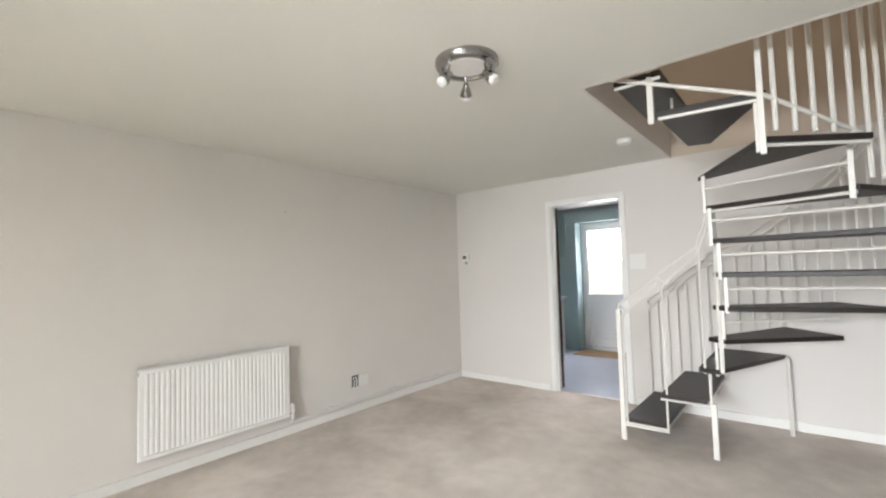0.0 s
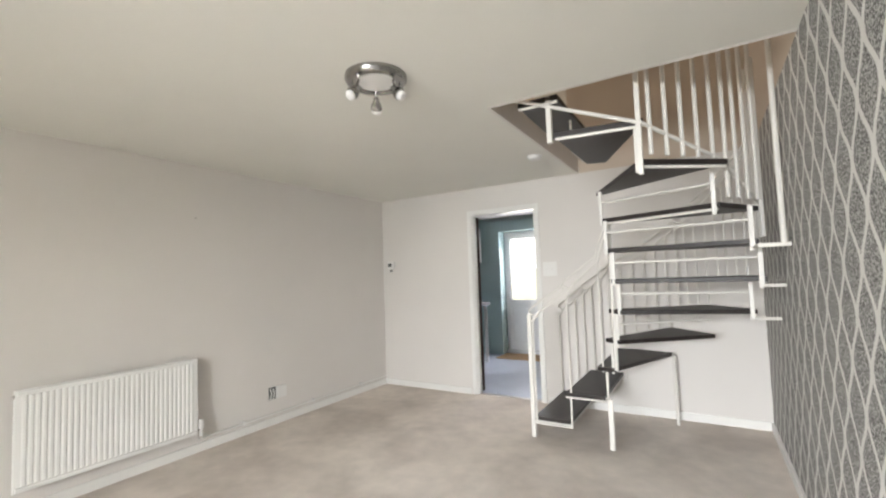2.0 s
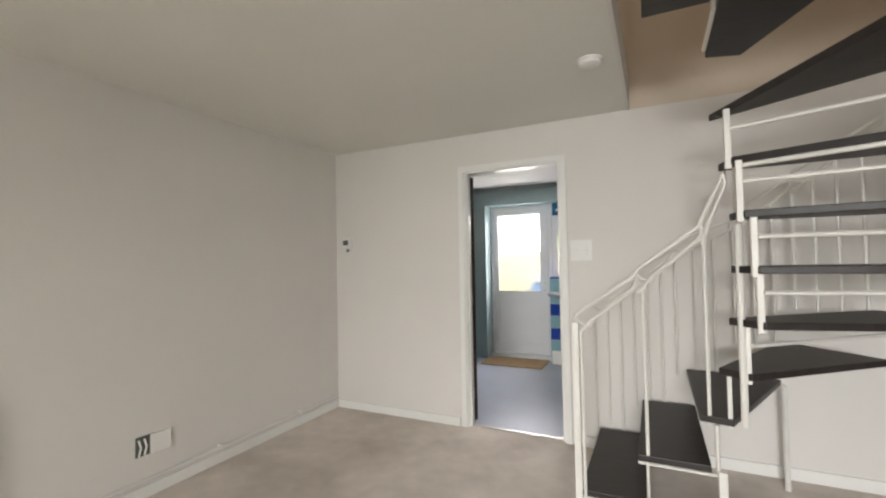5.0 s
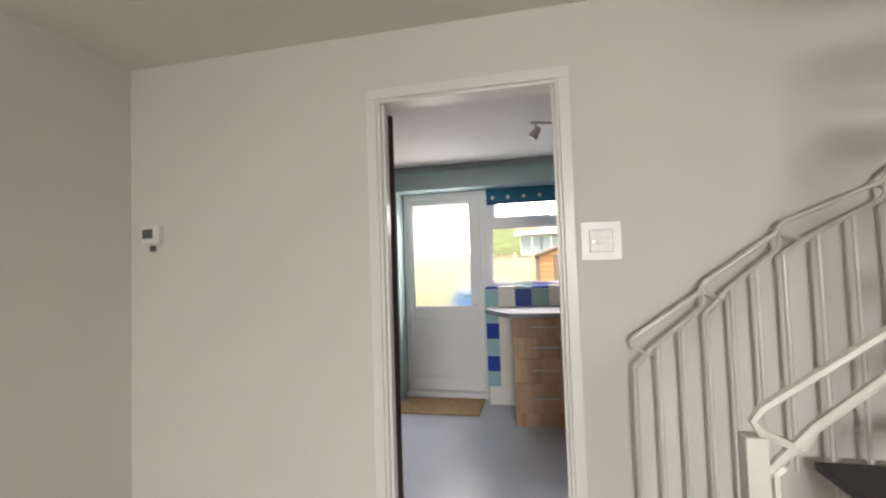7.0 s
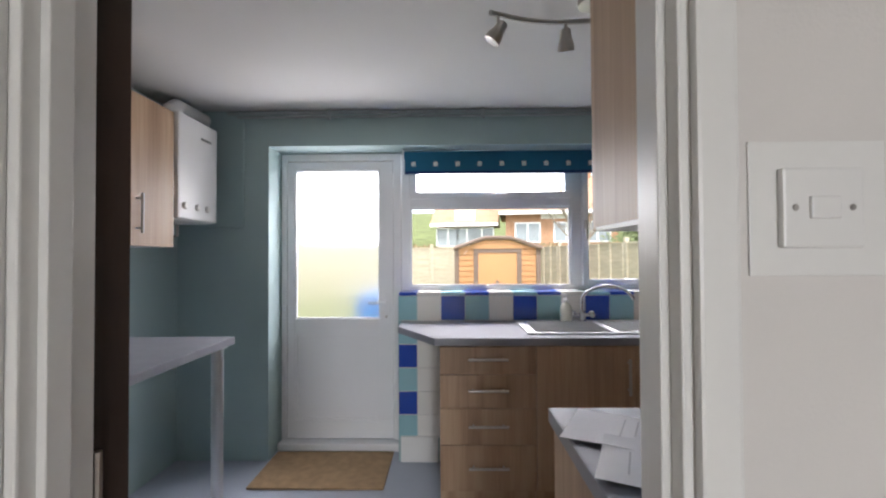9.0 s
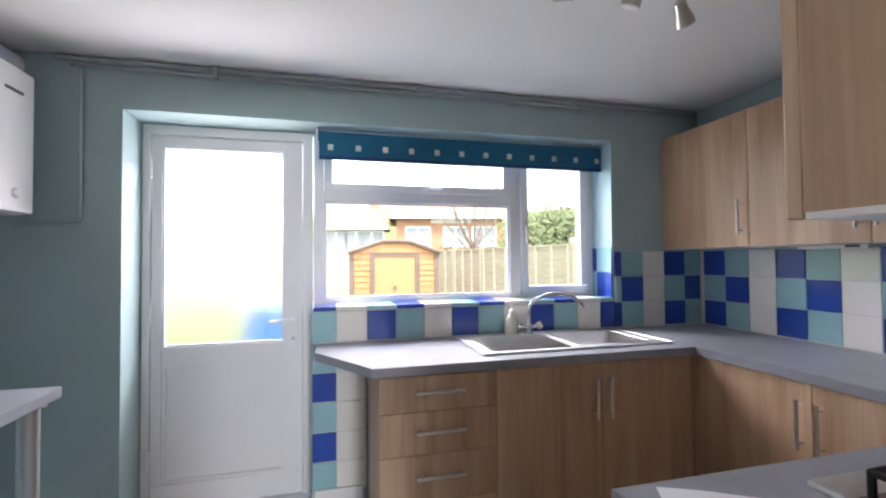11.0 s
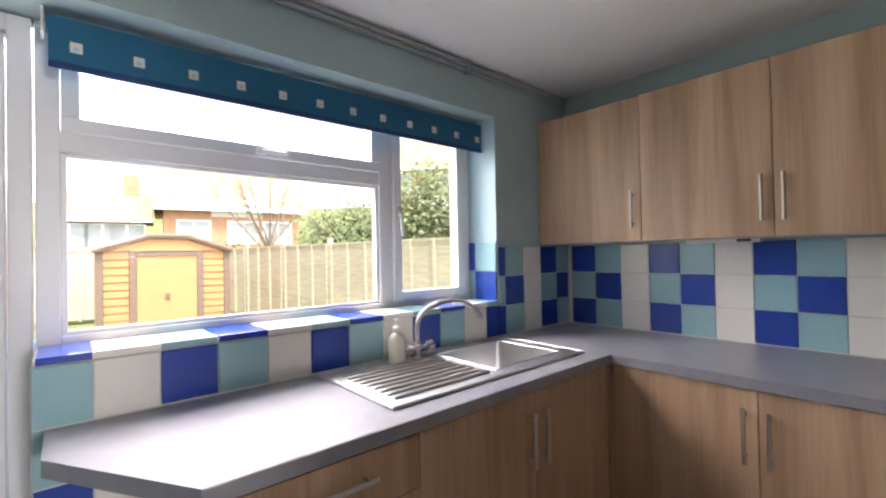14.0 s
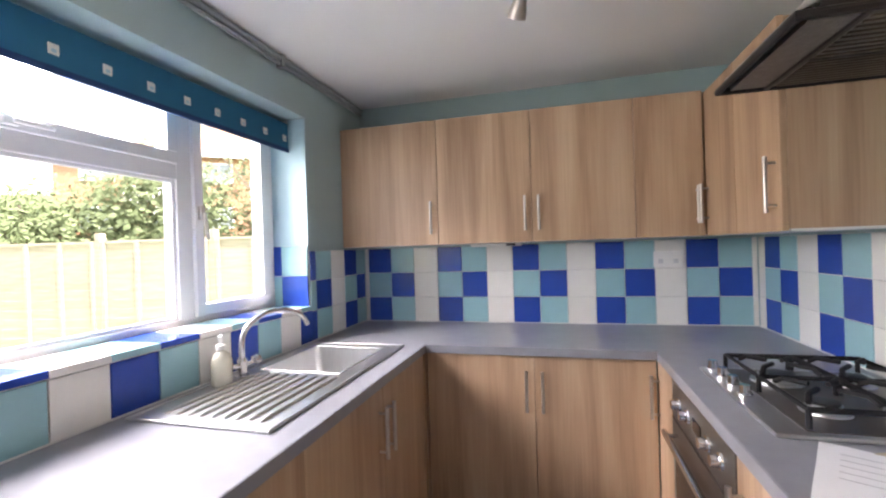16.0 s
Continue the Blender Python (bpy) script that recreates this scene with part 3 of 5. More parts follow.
def thermostat():
    t = thing("thermostat", (0.13, 0, 1.43), "small white thermostat with a dark display", "thermostat")
    part("case", B(0.085, 0.185, -0.025, 0, 1.44, 1.53, bevel=0.006), M_PLASTIC, t)
    part("display", B(0.093, 0.150, -0.028, -0.024, 1.467, 1.512, bevel=0.002), M_GREYPLASTIC, t)
    part("sensor", B(0.118, 0.145, -0.012, 0, 1.405, 1.432, bevel=0.003), M_GREYPLASTIC, t)


thermostat()


def light_switch(x, z):
    s = thing("light_switch", (x, 0, z - 0.05), "white square rocker switch on a white surround plate", "switch")
    part("surround", B(x - 0.073, x + 0.073, -0.003, 0, z - 0.073, z + 0.073, bevel=0.001), M_TRIM, s)
    part("plate", B(x - 0.043, x + 0.043, -0.012, -0.003, z - 0.043, z + 0.043, bevel=0.003), M_PLASTIC, s)
    part("rocker", B(x - 0.016, x + 0.016, -0.016, -0.011, z - 0.012, z + 0.012, bevel=0.002), M_PLASTIC, s)
    for dx in (-0.03, 0.03):
        part("screw", L((x + dx, -0.0115, z), [(0.004, 0), (0.003, 0.0015)], 10, (0, -1, 0)), M_NICKEL, s)


light_switch(2.178, 1.365)


def ceiling_light():
    x, y = 2.23, -2.78
    c = thing("ceiling_light", (x, y, H), "round chrome ceiling light with three small spots", "ceiling light")
    part("base", L((x, y, H), [(0.15, 0), (0.15, 0.02), (0.14, 0.034), (0.118, 0.036), (0.112, 0.028), (0.02, 0.026)], 40, (0, 0, -1)), M_LAMPCHROME, c, "round chrome plate", True)
    part("rose", L((x, y, H - 0.027), [(0.095, 0), (0.09, 0.006), (0.01, 0.007)], 40, (0, 0, -1)), M_PLASTIC, c, "white inner disc", True)
    for a in (-115, 10, 130):
        dx, dy = math.cos(radians(a)), math.sin(radians(a))
        sp = part("spot", L((x + dx * 0.10, y + dy * 0.10, H - 0.085), [(0.012, -0.02), (0.017, 0), (0.024, 0.012), (0.030, 0.035), (0.028, 0.04)], 18, (dx * 0.6, dy * 0.6, -0.6)), M_LAMPCHROME, c, smooth=True)
        part("arm", T([(x + dx * 0.09, y + dy * 0.09, H - 0.03), (x + dx * 0.10, y + dy * 0.10, H - 0.075)], 0.006), M_LAMPCHROME, c)
        part("bulb", L((x + dx * 0.125, y + dy * 0.125, H - 0.112), [(0.022, 0), (0.026, 0.012), (0.02, 0.024), (0.008, 0.028)], 16, (dx * 0.6, dy * 0.6, -0.6)), M_PLASTIC, c, "clear unlit glass bulb", True)


ceiling_light()
sm = thing("smoke_alarm", (2.375, -0.90, H), "round white ceiling smoke alarm", "smoke alarm")
part("base", L((2.375, -0.90, H), [(0.062, 0), (0.062, 0.008)], 32, (0, 0, -1)), M_PLASTIC, sm)
part("cover", L((2.375, -0.90, H - 0.008), [(0.055, 0), (0.053, 0.018), (0.04, 0.026), (0.012, 0.028)], 32, (0, 0, -1)), M_PLASTIC, sm, smooth=True)
nail = solo("wall_hook", L((0, -2.42, 1.87), [(0.004, 0), (0.004, 0.02), (0.007, 0.021), (0.007, 0.024)], 10, (1, 0, 0)), M_NICKEL, "small metal nail stuck in the painted wall", "nail")

# front window of the living room, behind the walker
fw = thing("window_2", (2.6, YB, 0.06), "white glazed patio door of the living room", "window", kind="structure")
for x0, x1, z0, z1 in ((1.5, 1.56, 0.06, 2.1), (3.64, 3.7, 0.06, 2.1), (1.56, 3.64, 0.06, 0.12), (1.56, 3.64, 2.04, 2.1), (2.57, 2.63, 0.12, 2.04)):
    part("window_frame", B(x0, x1, YB - 0.12, YB - 0.06, z0, z1, bevel=0.004), M_UPVC, fw)
for x0, x1 in ((1.56, 2.57), (2.63, 3.64)):
    o = part("pane", B(x0, x1, YB - 0.095, YB - 0.09, 0.12, 2.04), M_GLASS, fw)
    o.visible_shadow = False


# ---- kitchen: back door and window ----
def back_door():
    y0, y1 = 2.545, 2.605
    d = thing("door_2", (1.02, 2.575, 0), "white half-glazed back door with obscured glass", "door", kind="structure")
    for x0, x1 in ((0.605, 0.642), (1.39, 1.442)):
        part("frame", B(x0, x1, y0 - 0.01, y1, 0.0, 2.035, bevel=0.004), M_UPVC, d)
    part("frame", B(0.642, 1.39, y0 - 0.01, y1, 1.985, 2.035, bevel=0.004), M_UPVC, d)
    part("sill", B(0.605, 1.442, 2.46, y1, 0.0, 0.05, bevel=0.006), M_UPVC, d)
    leaf = part("leaf", B(0.645, 1.385, y0, y1, 0.055, 0.18, bevel=0.004), M_UPVC, d)
    for a in ((0.645, 0.695, 0.18, 1.98), (1.29, 1.385, 0.18, 1.98), (0.695, 1.29, 0.775, 0.882), (0.695, 1.29, 1.925, 1.98)):
        part("stile", B(a[0], a[1], y0, y1, a[2], a[3], bevel=0.004), M_UPVC, d)
    part("lower_panel", B(0.695, 1.29, y0 + 0.02, y1 - 0.02, 0.18, 0.775), M_UPVC, d)
    for x0, x1, z0, z1 in ((0.695, 0.712, 0.18, 0.775), (1.273, 1.29, 0.18, 0.775), (0.712, 1.273, 0.18, 0.197), (0.712, 1.273, 0.758, 0.775), (0.695, 0.705, 0.882, 1.925), (1.28, 1.29, 0.882, 1.925), (0.705, 1.28, 0.882, 0.892), (0.705, 1.28, 1.915, 1.925)):
        part("bead", B(x0, x1, y0 + 0.006, y0 + 0.02, z0, z1, bevel=0.003), M_UPVC, d)
    pane = part("pane", B(0.695, 1.29, y0 + 0.025, y0 + 0.031, 0.882, 1.925), M_FROST, d, "obscured glass pane")
    pane.visible_shadow = False
    h = part("handle", B(1.325, 1.352, y0 - 0.012, y0, 0.86, 1.06, bevel=0.004), M_UPVC, d, "white lever handle")
    part("lever", T([(1.338, y0 - 0.01, 1.0), (1.338, y0 - 0.05, 1.0), (1.22, y0 - 0.052, 0.995)], 0.010), M_UPVC, h, smooth=True)
    part("cylinder", L((1.338, y0 - 0.012, 0.90), [(0.010, 0), (0.010, 0.006)], 12, (0, -1, 0)), M_NICKEL, h)
    for z in (0.32, 1.05, 1.80):
        part("hinge", T([(0.643, y0 - 0.016, z - 0.05), (0.643, y0 - 0.016, z + 0.05)], 0.011), M_UPVC, d, smooth=True)


back_door()


def kitchen_window():
    y0, y1 = 2.53, 2.60
    w = thing("window_1", (2.32, 2.56, 1.08), "white upvc kitchen window with fanlight and side casement", "window", kind="structure")
    X0, X1, Z0, Z1 = 1.448, 3.206, 1.062, 2.035
    for a in ((X0, X0 + 0.055, Z0, Z1), (X1 - 0.055, X1, Z0, Z1), (X0 + 0.055, X1 - 0.055, Z0, Z0 + 0.045), (X0 + 0.055, X1 - 0.055, Z1 - 0.05, Z1), (2.62, 2.69, Z0 + 0.045, Z1 - 0.05), (X0 + 0.055, 2.62, 1.655, 1.72)):
        part("window_frame", B(a[0], a[1], y0, y1, a[2], a[3], bevel=0.004), M_UPVC, w)

    def sash(x0, x1, z0, z1, b, proud):
        f = part("sash", B(x0, x1, y0 - proud, y1 - 0.02, z0, z0 + b, bevel=0.004), M_UPVC, w)
        for a in ((x0, x1, z1 - b, z1), (x0, x0 + b, z0 + b, z1 - b), (x1 - b, x1, z0 + b, z1 - b)):
            part("rail", B(a[0], a[1], y0 - proud, y1 - 0.02, a[2], a[3], bevel=0.004), M_UPVC, f)
        p = part("pane", B(x0 + b, x1 - b, 2.56, 2.565, z0 + b, z1 - b), M_GLASS, f)
        p.visible_shadow = False
        return f
    p = part("pane", B(1.51, 2.615, 2.56, 2.565, 1.112, 1.653), M_GLASS, w)
    p.visible_shadow = False
    for a in ((1.503, 1.518, 1.107, 1.655), (2.605, 2.62, 1.107, 1.655), (1.518, 2.605, 1.107, 1.12), (1.518, 2.605, 1.642, 1.655)):
        part("bead", B(a[0], a[1], y0 + 0.01, y0 + 0.028, a[2], a[3], bevel=0.003), M_UPVC, w)
    fan = sash(1.505, 2.618, 1.715, 1.98, 0.045, 0.012)
    side = sash(2.692, 3.15, 1.108, 1.98, 0.045, 0.012)
    h = part("handle", B(2.06, 2.10, y0 - 0.03, y0 - 0.012, 1.722, 1.745, bevel=0.004), M_UPVC, fan, "white fanlight handle")
    part("lever", T([(2.08, y0 - 0.035, 1.735), (2.17, y0 - 0.045, 1.732)], 0.008), M_UPVC, fan, smooth=True)
    part("handle", B(2.706, 2.728, y0 - 0.03, y0 - 0.012, 1.50, 1.56, bevel=0.004), M_NICKEL, side)
    part("lever", T([(2.717, y0 - 0.035, 1.53), (2.717, y0 - 0.05, 1.42)], 0.008), M_NICKEL, side, "grey casement handle", True)
    part("window_sill", B(1.448, 3.208, YW - 0.012, y0, 1.062, 1.078, bevel=0.004), M_TILE_W, w, "tiled inner sill")
    # pale lining of the recess
    part("reveal", B(3.202, 3.209, YW - 0.002, y0, 1.39, 2.035), MATS["aqua reveal"], w)


mat("aqua reveal", (0.42, 0.60, 0.66), 0.6, vary=0.03)
kitchen_window()


def roller_blind():
    y = 2.425
    b = thing("roller_blind", (2.35, y, 2.0), "teal roller blind rolled up, with small white squares", "blind")
    part("roll", T([(1.475, y + 0.03, 2.0), (3.225 - 0.02, y + 0.03, 2.0)], 0.028, 20), M_BLIND, b, smooth=True)
    part("cloth", B(1.48, 3.2, y - 0.003, y + 0.001, 1.875, 2.015), M_BLIND, b)
    part("bottom_bar", B(1.48, 3.2, y - 0.006, y + 0.004, 1.868, 1.888, bevel=0.002), M_NAVY, b)
    for i in range(12):
        x = 1.54 + i * 0.148
        part("square", B(x - 0.014, x + 0.014, y - 0.005, y - 0.0035, 1.92, 1.95), M_TILE_W, b, "small white printed square")
        part("square", B(x - 0.006, x + 0.006, y - 0.0065, y - 0.005, 1.926, 1.935), MATS["aqua reveal"], b)
    for x in (1.468, 3.204):
        part("bracket", B(x - 0.003, x + 0.003, y, y + 0.06, 1.965, 2.035), M_PLASTIC, b)


roller_blind()


def ceiling_pipes():
    p = thing("ceiling_pipe", (2.0, 2.31, 2.26), "painted pipe run high along the window wall", "pipe")
    g = MATS["painted pipe"]
    part("pipe", T([(0.34, 2.31, 2.252), (XK - 0.02, 2.31, 2.252)], 0.013), g, p, smooth=True)
    part("pipe", T([(0.40, 2.312, 2.226), (XK - 0.02, 2.312, 2.226)], 0.009), g, p, smooth=True)
    part("pipe", T([(0.44, 2.315, 2.21), (0.44, 2.315, 1.52), (0.43, 2.315, 1.51), (0.2, 2.315, 1.50)], 0.009), M_TEAL, p, smooth=True)
    for x in (1.0, 2.0, 3.0):
        part("clip", B(x - 0.012, x + 0.012, 2.295, 2.33, 2.21, 2.268, bevel=0.003), g, p)


mat("painted pipe", (0.34, 0.38, 0.39), 0.6, vary=0.08)
ceiling_pipes()


# ---- kitchen: cupboards and worktops ----
def bar_handle(parent, x, z0, z1, y=-0.02, horizontal=False):
    pts = [(x, y - 0.03, z0), (x, y - 0.03, z1)] if not horizontal else [(z0, y - 0.03, x), (z1, y - 0.03, x)]
    h = part("handle", T(pts, 0.007, 10), M_NICKEL, parent, "slim satin metal bar handle", True)
    for f in (0.12, 0.88):
        c = Vector(pts[0]).lerp(Vector(pts[1]), f)
        part("stem", T([c, (c.x, y, c.z)], 0.0045, 8), M_NICKEL, h)


def door_front(u, x0, x1, z0, z1, handle=None, upper=False):
    d = part("door", B(x0 + 0.0015, x1 - 0.0015, -0.02, -0.001, z0, z1, bevel=0.0015), M_WOOD, u)
    if handle is not None:
        hx = x0 + 0.035 if handle == "l" else x1 - 0.035
        bar_handle(d, hx, z0 + 0.06 if upper else z1 - 0.24, z0 + 0.24 if upper else z1 - 0.06)
    return d


def base_unit(at, rz, w, depth, fronts, label, top=0.858):
    u = thing("base_unit", (*at, 0), label, "kitchen cabinet", "base cabinets", rz=rz)
    part("body", B(0.001, w - 0.001, 0, depth, 0.12, top), M_WOOD, u)
    part("plinth", B(0.001, w - 0.001, 0.04, 0.055, 0.0, 0.12), M_WOOD, u)
    for f in fronts:
        if f[0] == "drawers":
            zs = (0.13, 0.36, 0.545, 0.715, 0.858)
            for a, b in zip(zs, zs[1:]):
                d = part("drawer", B(0.0015, w - 0.0015, -0.02, -0.001, a + 0.0015, b - 0.0015, bevel=0.0015), M_WOOD, u)
                bar_handle(d, (a + b) / 2 + 0.01, w / 2 - 0.10, w / 2 + 0.10, horizontal=True)
        else:
            door_front(u, f[1], f[2], 0.13, 0.858, f[3] if len(f) > 3 else None)
    return u


def wall_unit(at, rz, w, depth, fronts, label, z0=1.375, z1=2.065):
    u = thing("wall_unit", (*at, z0), label, "kitchen cabinet", "wall cabinets", rz=rz)
    hh = z1 - z0
    part("body", B(0.001, w - 0.001, 0, depth, 0.006, hh - 0.004), M_WOOD, u)
    part("base_panel", B(0.001, w - 0.001, 0.002, depth, -0.002, 0.006), M_TRIM, u, "white underside panel")
    for x0, x1, h in fronts:
        door_front(u, x0, x1, 0.0, hh, h, True)
    return u


# window run (fronts face the room), right run, partition run
base_unit((1.725, 1.75), 0, 0.49, 0.57, [("drawers",)], "light oak unit of four drawers under the worktop")
base_unit((2.215, 1.75), 0, 0.98, 0.57, [("door", 0, 0.495, "r"), ("door", 0.495, 0.98, "l")], "light oak double sink cupboard under the worktop", 0.73)
base_unit((3.245, 1.72), -90, 1.0, 0.59, [("door", 0, 0.50, "r"), ("door", 0.50, 1.0, "l")], "light oak double cupboard under the worktop")
base_unit((3.245, 0.695), 180, 0.245, 0.58, [("door", 0, 0.245, "l")], "narrow light oak cupboard beside the oven")
base_unit((2.395, 0.695), 180, 0.335, 0.58, [("door", 0, 0.335, "l")], "light oak end cupboard beside the doorway")
post = solo("corner_post", B(3.20, 3.246, 1.725, 1.77, 0.12, 0.858), M_WOOD, "light oak corner filler post", "cabinet filler")

UP = "light oak wall cupboard with bar handles"
wall_unit((3.585, 2.325), -90, 0.585, 0.262, [(0, 0.585, "r")], UP + " beside the window")
wall_unit((3.585, 1.74), -90, 1.01, 0.262, [(0, 0.51, "r"), (0.51, 1.01, "l")], "light oak double wall cupboard with bar handles")
wall_unit((3.585, 0.73), -90, 0.325, 0.262, [(0, 0.305, "r")], UP + " in the corner")
wall_unit((3.565, 0.405), 180, 0.735, 0.30, [(0.02, 0.37, "l"), (0.37, 0.735, "r")], "light oak double wall cupboard beside the cooker hood", z1=2.045)
wall_unit((2.335, 0.39), 180, 0.265, 0.285, [(0, 0.265, "l")], "narrow light oak wall cupboard beside the doorway", z0=1.365)
wall_unit((0.335, 0.55), 90, 0.61, 0.33, [(0, 0.305, "r"), (0.305, 0.61, "l")], "light oak double wall cupboard beside another", z0=1.37, z1=2.07)
wall_unit((0.335, 1.165), 90, 0.575, 0.33, [(0, 0.27, None), (0.27, 0.575, "l")], "light oak double wall cupboard beside the boiler", z0=1.37, z1=2.07)


def worktop():
    """One U-shaped top with a clipped end, and a cut-out for the sink bowl."""
    z0, z1 = 0.862, 0.90
    bm = prism([(1.47, 2.10), (1.70, 1.725), (2.20, 1.725), (2.20, 2.326), (1.47, 2.326)], z0, z1)
    for a in ((2.20, 3.215, 1.725, 1.87), (2.20, 2.67, 1.87, 2.24), (3.10, 3.215, 1.87, 2.24), (2.20, 3.215, 2.24, 2.326), (3.215, 3.845, 0.105, 2.326), (2.05, 3.215, 0.105, 0.718)):
        box(bm, a[0], a[1], a[2], a[3], z0, z1)
    bmesh.ops.remove_doubles(bm, verts=bm.verts, dist=0.0005)
    w = solo("worktop", bm, M_WORKTOP, "grey speckled laminate worktop along three walls", "worktop")
    for a in ((1.70, 3.214, 1.722, 1.725), (3.212, 3.215, 0.7185, 1.7215), (2.05, 3.2115, 0.718, 0.721), (2.047, 2.05, 0.105, 0.721)):
        part("edge_strip", B(a[0], a[1], a[2], a[3], z0 + 0.001, z1 - 0.001, bevel=0.001), M_WORKTOP, w)
    for p, q in (((1.47, 2.322), (3.84, 2.322)), ((3.841, 2.32), (3.841, 0.11)), ((3.84, 0.108), (2.06, 0.108))):
        part("sealant", T([(*p, z1 + 0.001), (*q, z1 + 0.001)], 0.004, 6), M_GROUT, w, "white sealant bead")
    return w


worktop()


def left_worktop():
    t = thing("side_worktop", (0.33, 1.0, 0), "grey laminate counter on a steel leg", "counter")
    part("top", B(0.004, 0.65, 0.16, 1.79, 0.862, 0.90, bevel=0.004), M_WORKTOP, t)
    for y in (1.72, 0.25):
        lg = part("leg", L((0.595, y, 0), [(0.034, 0), (0.034, 0.01), (0.029, 0.012), (0.029, 0.85), (0.045, 0.852), (0.045, 0.862)], 20), M_STEEL, t, "round satin steel leg", True)
    part("batten", B(0.004, 0.03, 0.16, 1.79, 0.80, 0.862), M_TRIM, t)


left_worktop()


def sink():
    X0, X1, Y0, Y1 = 2.19, 3.165, 1.815, 2.275
    bx0, bx1, by0, by1, zb = 2.685, 3.085, 1.885, 2.225, 0.755
    s = thing("sink", (2.66, 2.05, 0.90), "stainless steel sink with ribbed drainer", "sink")
    bm = bmesh.new()
    for a in ((X0, bx0, Y0, Y1), (bx1, X1, Y0, Y1), (bx0, bx1, Y0, by0), (bx0, bx1, by1, Y1)):
        box(bm, a[0], a[1], a[2], a[3], 0.9005, 0.906)
    part("rim", bm, M_STEEL, s)
    part("lip", T([(X0, Y0, 0.906), (X1, Y0, 0.906), (X1, Y1, 0.906), (X0, Y1, 0.906)], 0.0045, 6, closed=True), M_STEEL, s)
    bm = bmesh.new()
    top = [bm.verts.new((x, y, 0.904)) for x, y in ((bx0, by0), (bx1, by0), (bx1, by1), (bx0, by1))]
    i = 0.02
    bot = [bm.verts.new((x, y, zb)) for x, y in ((bx0 + i, by0 + i), (bx1 - i, by0 + i), (bx1 - i, by1 - i), (bx0 + i, by1 - i))]
    bm.faces.new(bot)
    for k in range(4):
        bm.faces.new((top[k], top[(k + 1) % 4], bot[(k + 1) % 4], bot[k]))
    bmesh.ops.bevel(bm, geom=[e for e in bm.edges if not e.is_boundary], offset=0.03, segments=4, profile=0.5, affect='EDGES')
    bmesh.ops.solidify(bm, geom=bm.faces, thickness=0.002)
    part("bowl", bm, M_STEEL, s, "deep square bowl", True)
    part("waste", L(((bx0 + bx1) / 2, (by0 + by1) / 2, zb + 0.001), [(0.04, 0), (0.038, 0.004), (0.02, 0.003)], 20), M_CHROME, s)
    for k in range(9):
        y = Y0 + 0.06 + k * 0.04
        part("drainer_rib", T([(X0 + 0.05, y, 0.905), (X0 + 0.08, y, 0.9095), (bx0 - 0.06, y, 0.9095), (bx0 - 0.04, y, 0.905)], 0.006, 6), M_STEEL, s, smooth=True)
    part("bowl_edge", T([(bx0, by0, 0.906), (bx1, by0, 0.906), (bx1, by1, 0.906), (bx0, by1, 0.906)], 0.004, 6, closed=True), M_STEEL, s)


sink()


def mixer_tap():
    x, y = 2.60, 2.235
    t = thing("mixer_tap", (x, y, 0.906), "chrome mixer tap with a high curved spout", "tap")
    part("body", L((x, y, 0.906), [(0.026, 0), (0.026, 0.006), (0.016, 0.012), (0.016, 0.05), (0.019, 0.055), (0.014, 0.07)], 20), M_CHROME, t, smooth=True)
    pts = [(x, y, 0.97)]
    for i in range(13):
        a = radians(180 - i * 14)
        pts.append((x + 0.14 + 0.14 * math.cos(a), y - 0.05 - 0.05 * math.cos(a), 1.03 + 0.10 * math.sin(a)))
    part("spout", T(pts, 0.0105, 12), M_CHROME, t, smooth=True)
    for s in (-1, 1):
        a = part("arm", T([(x, y, 0.945), (x + s * 0.045, y - s * 0.012, 0.95)], 0.010, 10), M_CHROME, t, smooth=True)
        part("knob", L((x + s * 0.04, y - s * 0.012, 0.95), [(0.012, 0), (0.021, 0.006), (0.022, 0.024), (0.016, 0.032)], 14, (s, -0.3 * s, 0.25)), M_CHROME, t, "fluted chrome tap knob", True)


mixer_tap()
bt = thing("soap_bottle", (2.50, 2.235, 0.906), "clear pump bottle of pale hand soap", "soap bottle")
part("bottle", L((2.50, 2.235, 0.907), [(0.032, 0), (0.034, 0.01), (0.034, 0.085), (0.026, 0.105), (0.013, 0.115), (0.013, 0.125)], 20), M_SOAP, bt, smooth=True)
part("pump", T([(2.50, 2.235, 1.03), (2.50, 2.235, 1.075), (2.47, 2.215, 1.072)], 0.007), M_PLASTIC, bt, "white pump head", True)
part("cap", L((2.50, 2.235, 1.028), [(0.016, 0), (0.016, 0.016), (0.008, 0.02)], 16), M_PLASTIC, bt, smooth=True)


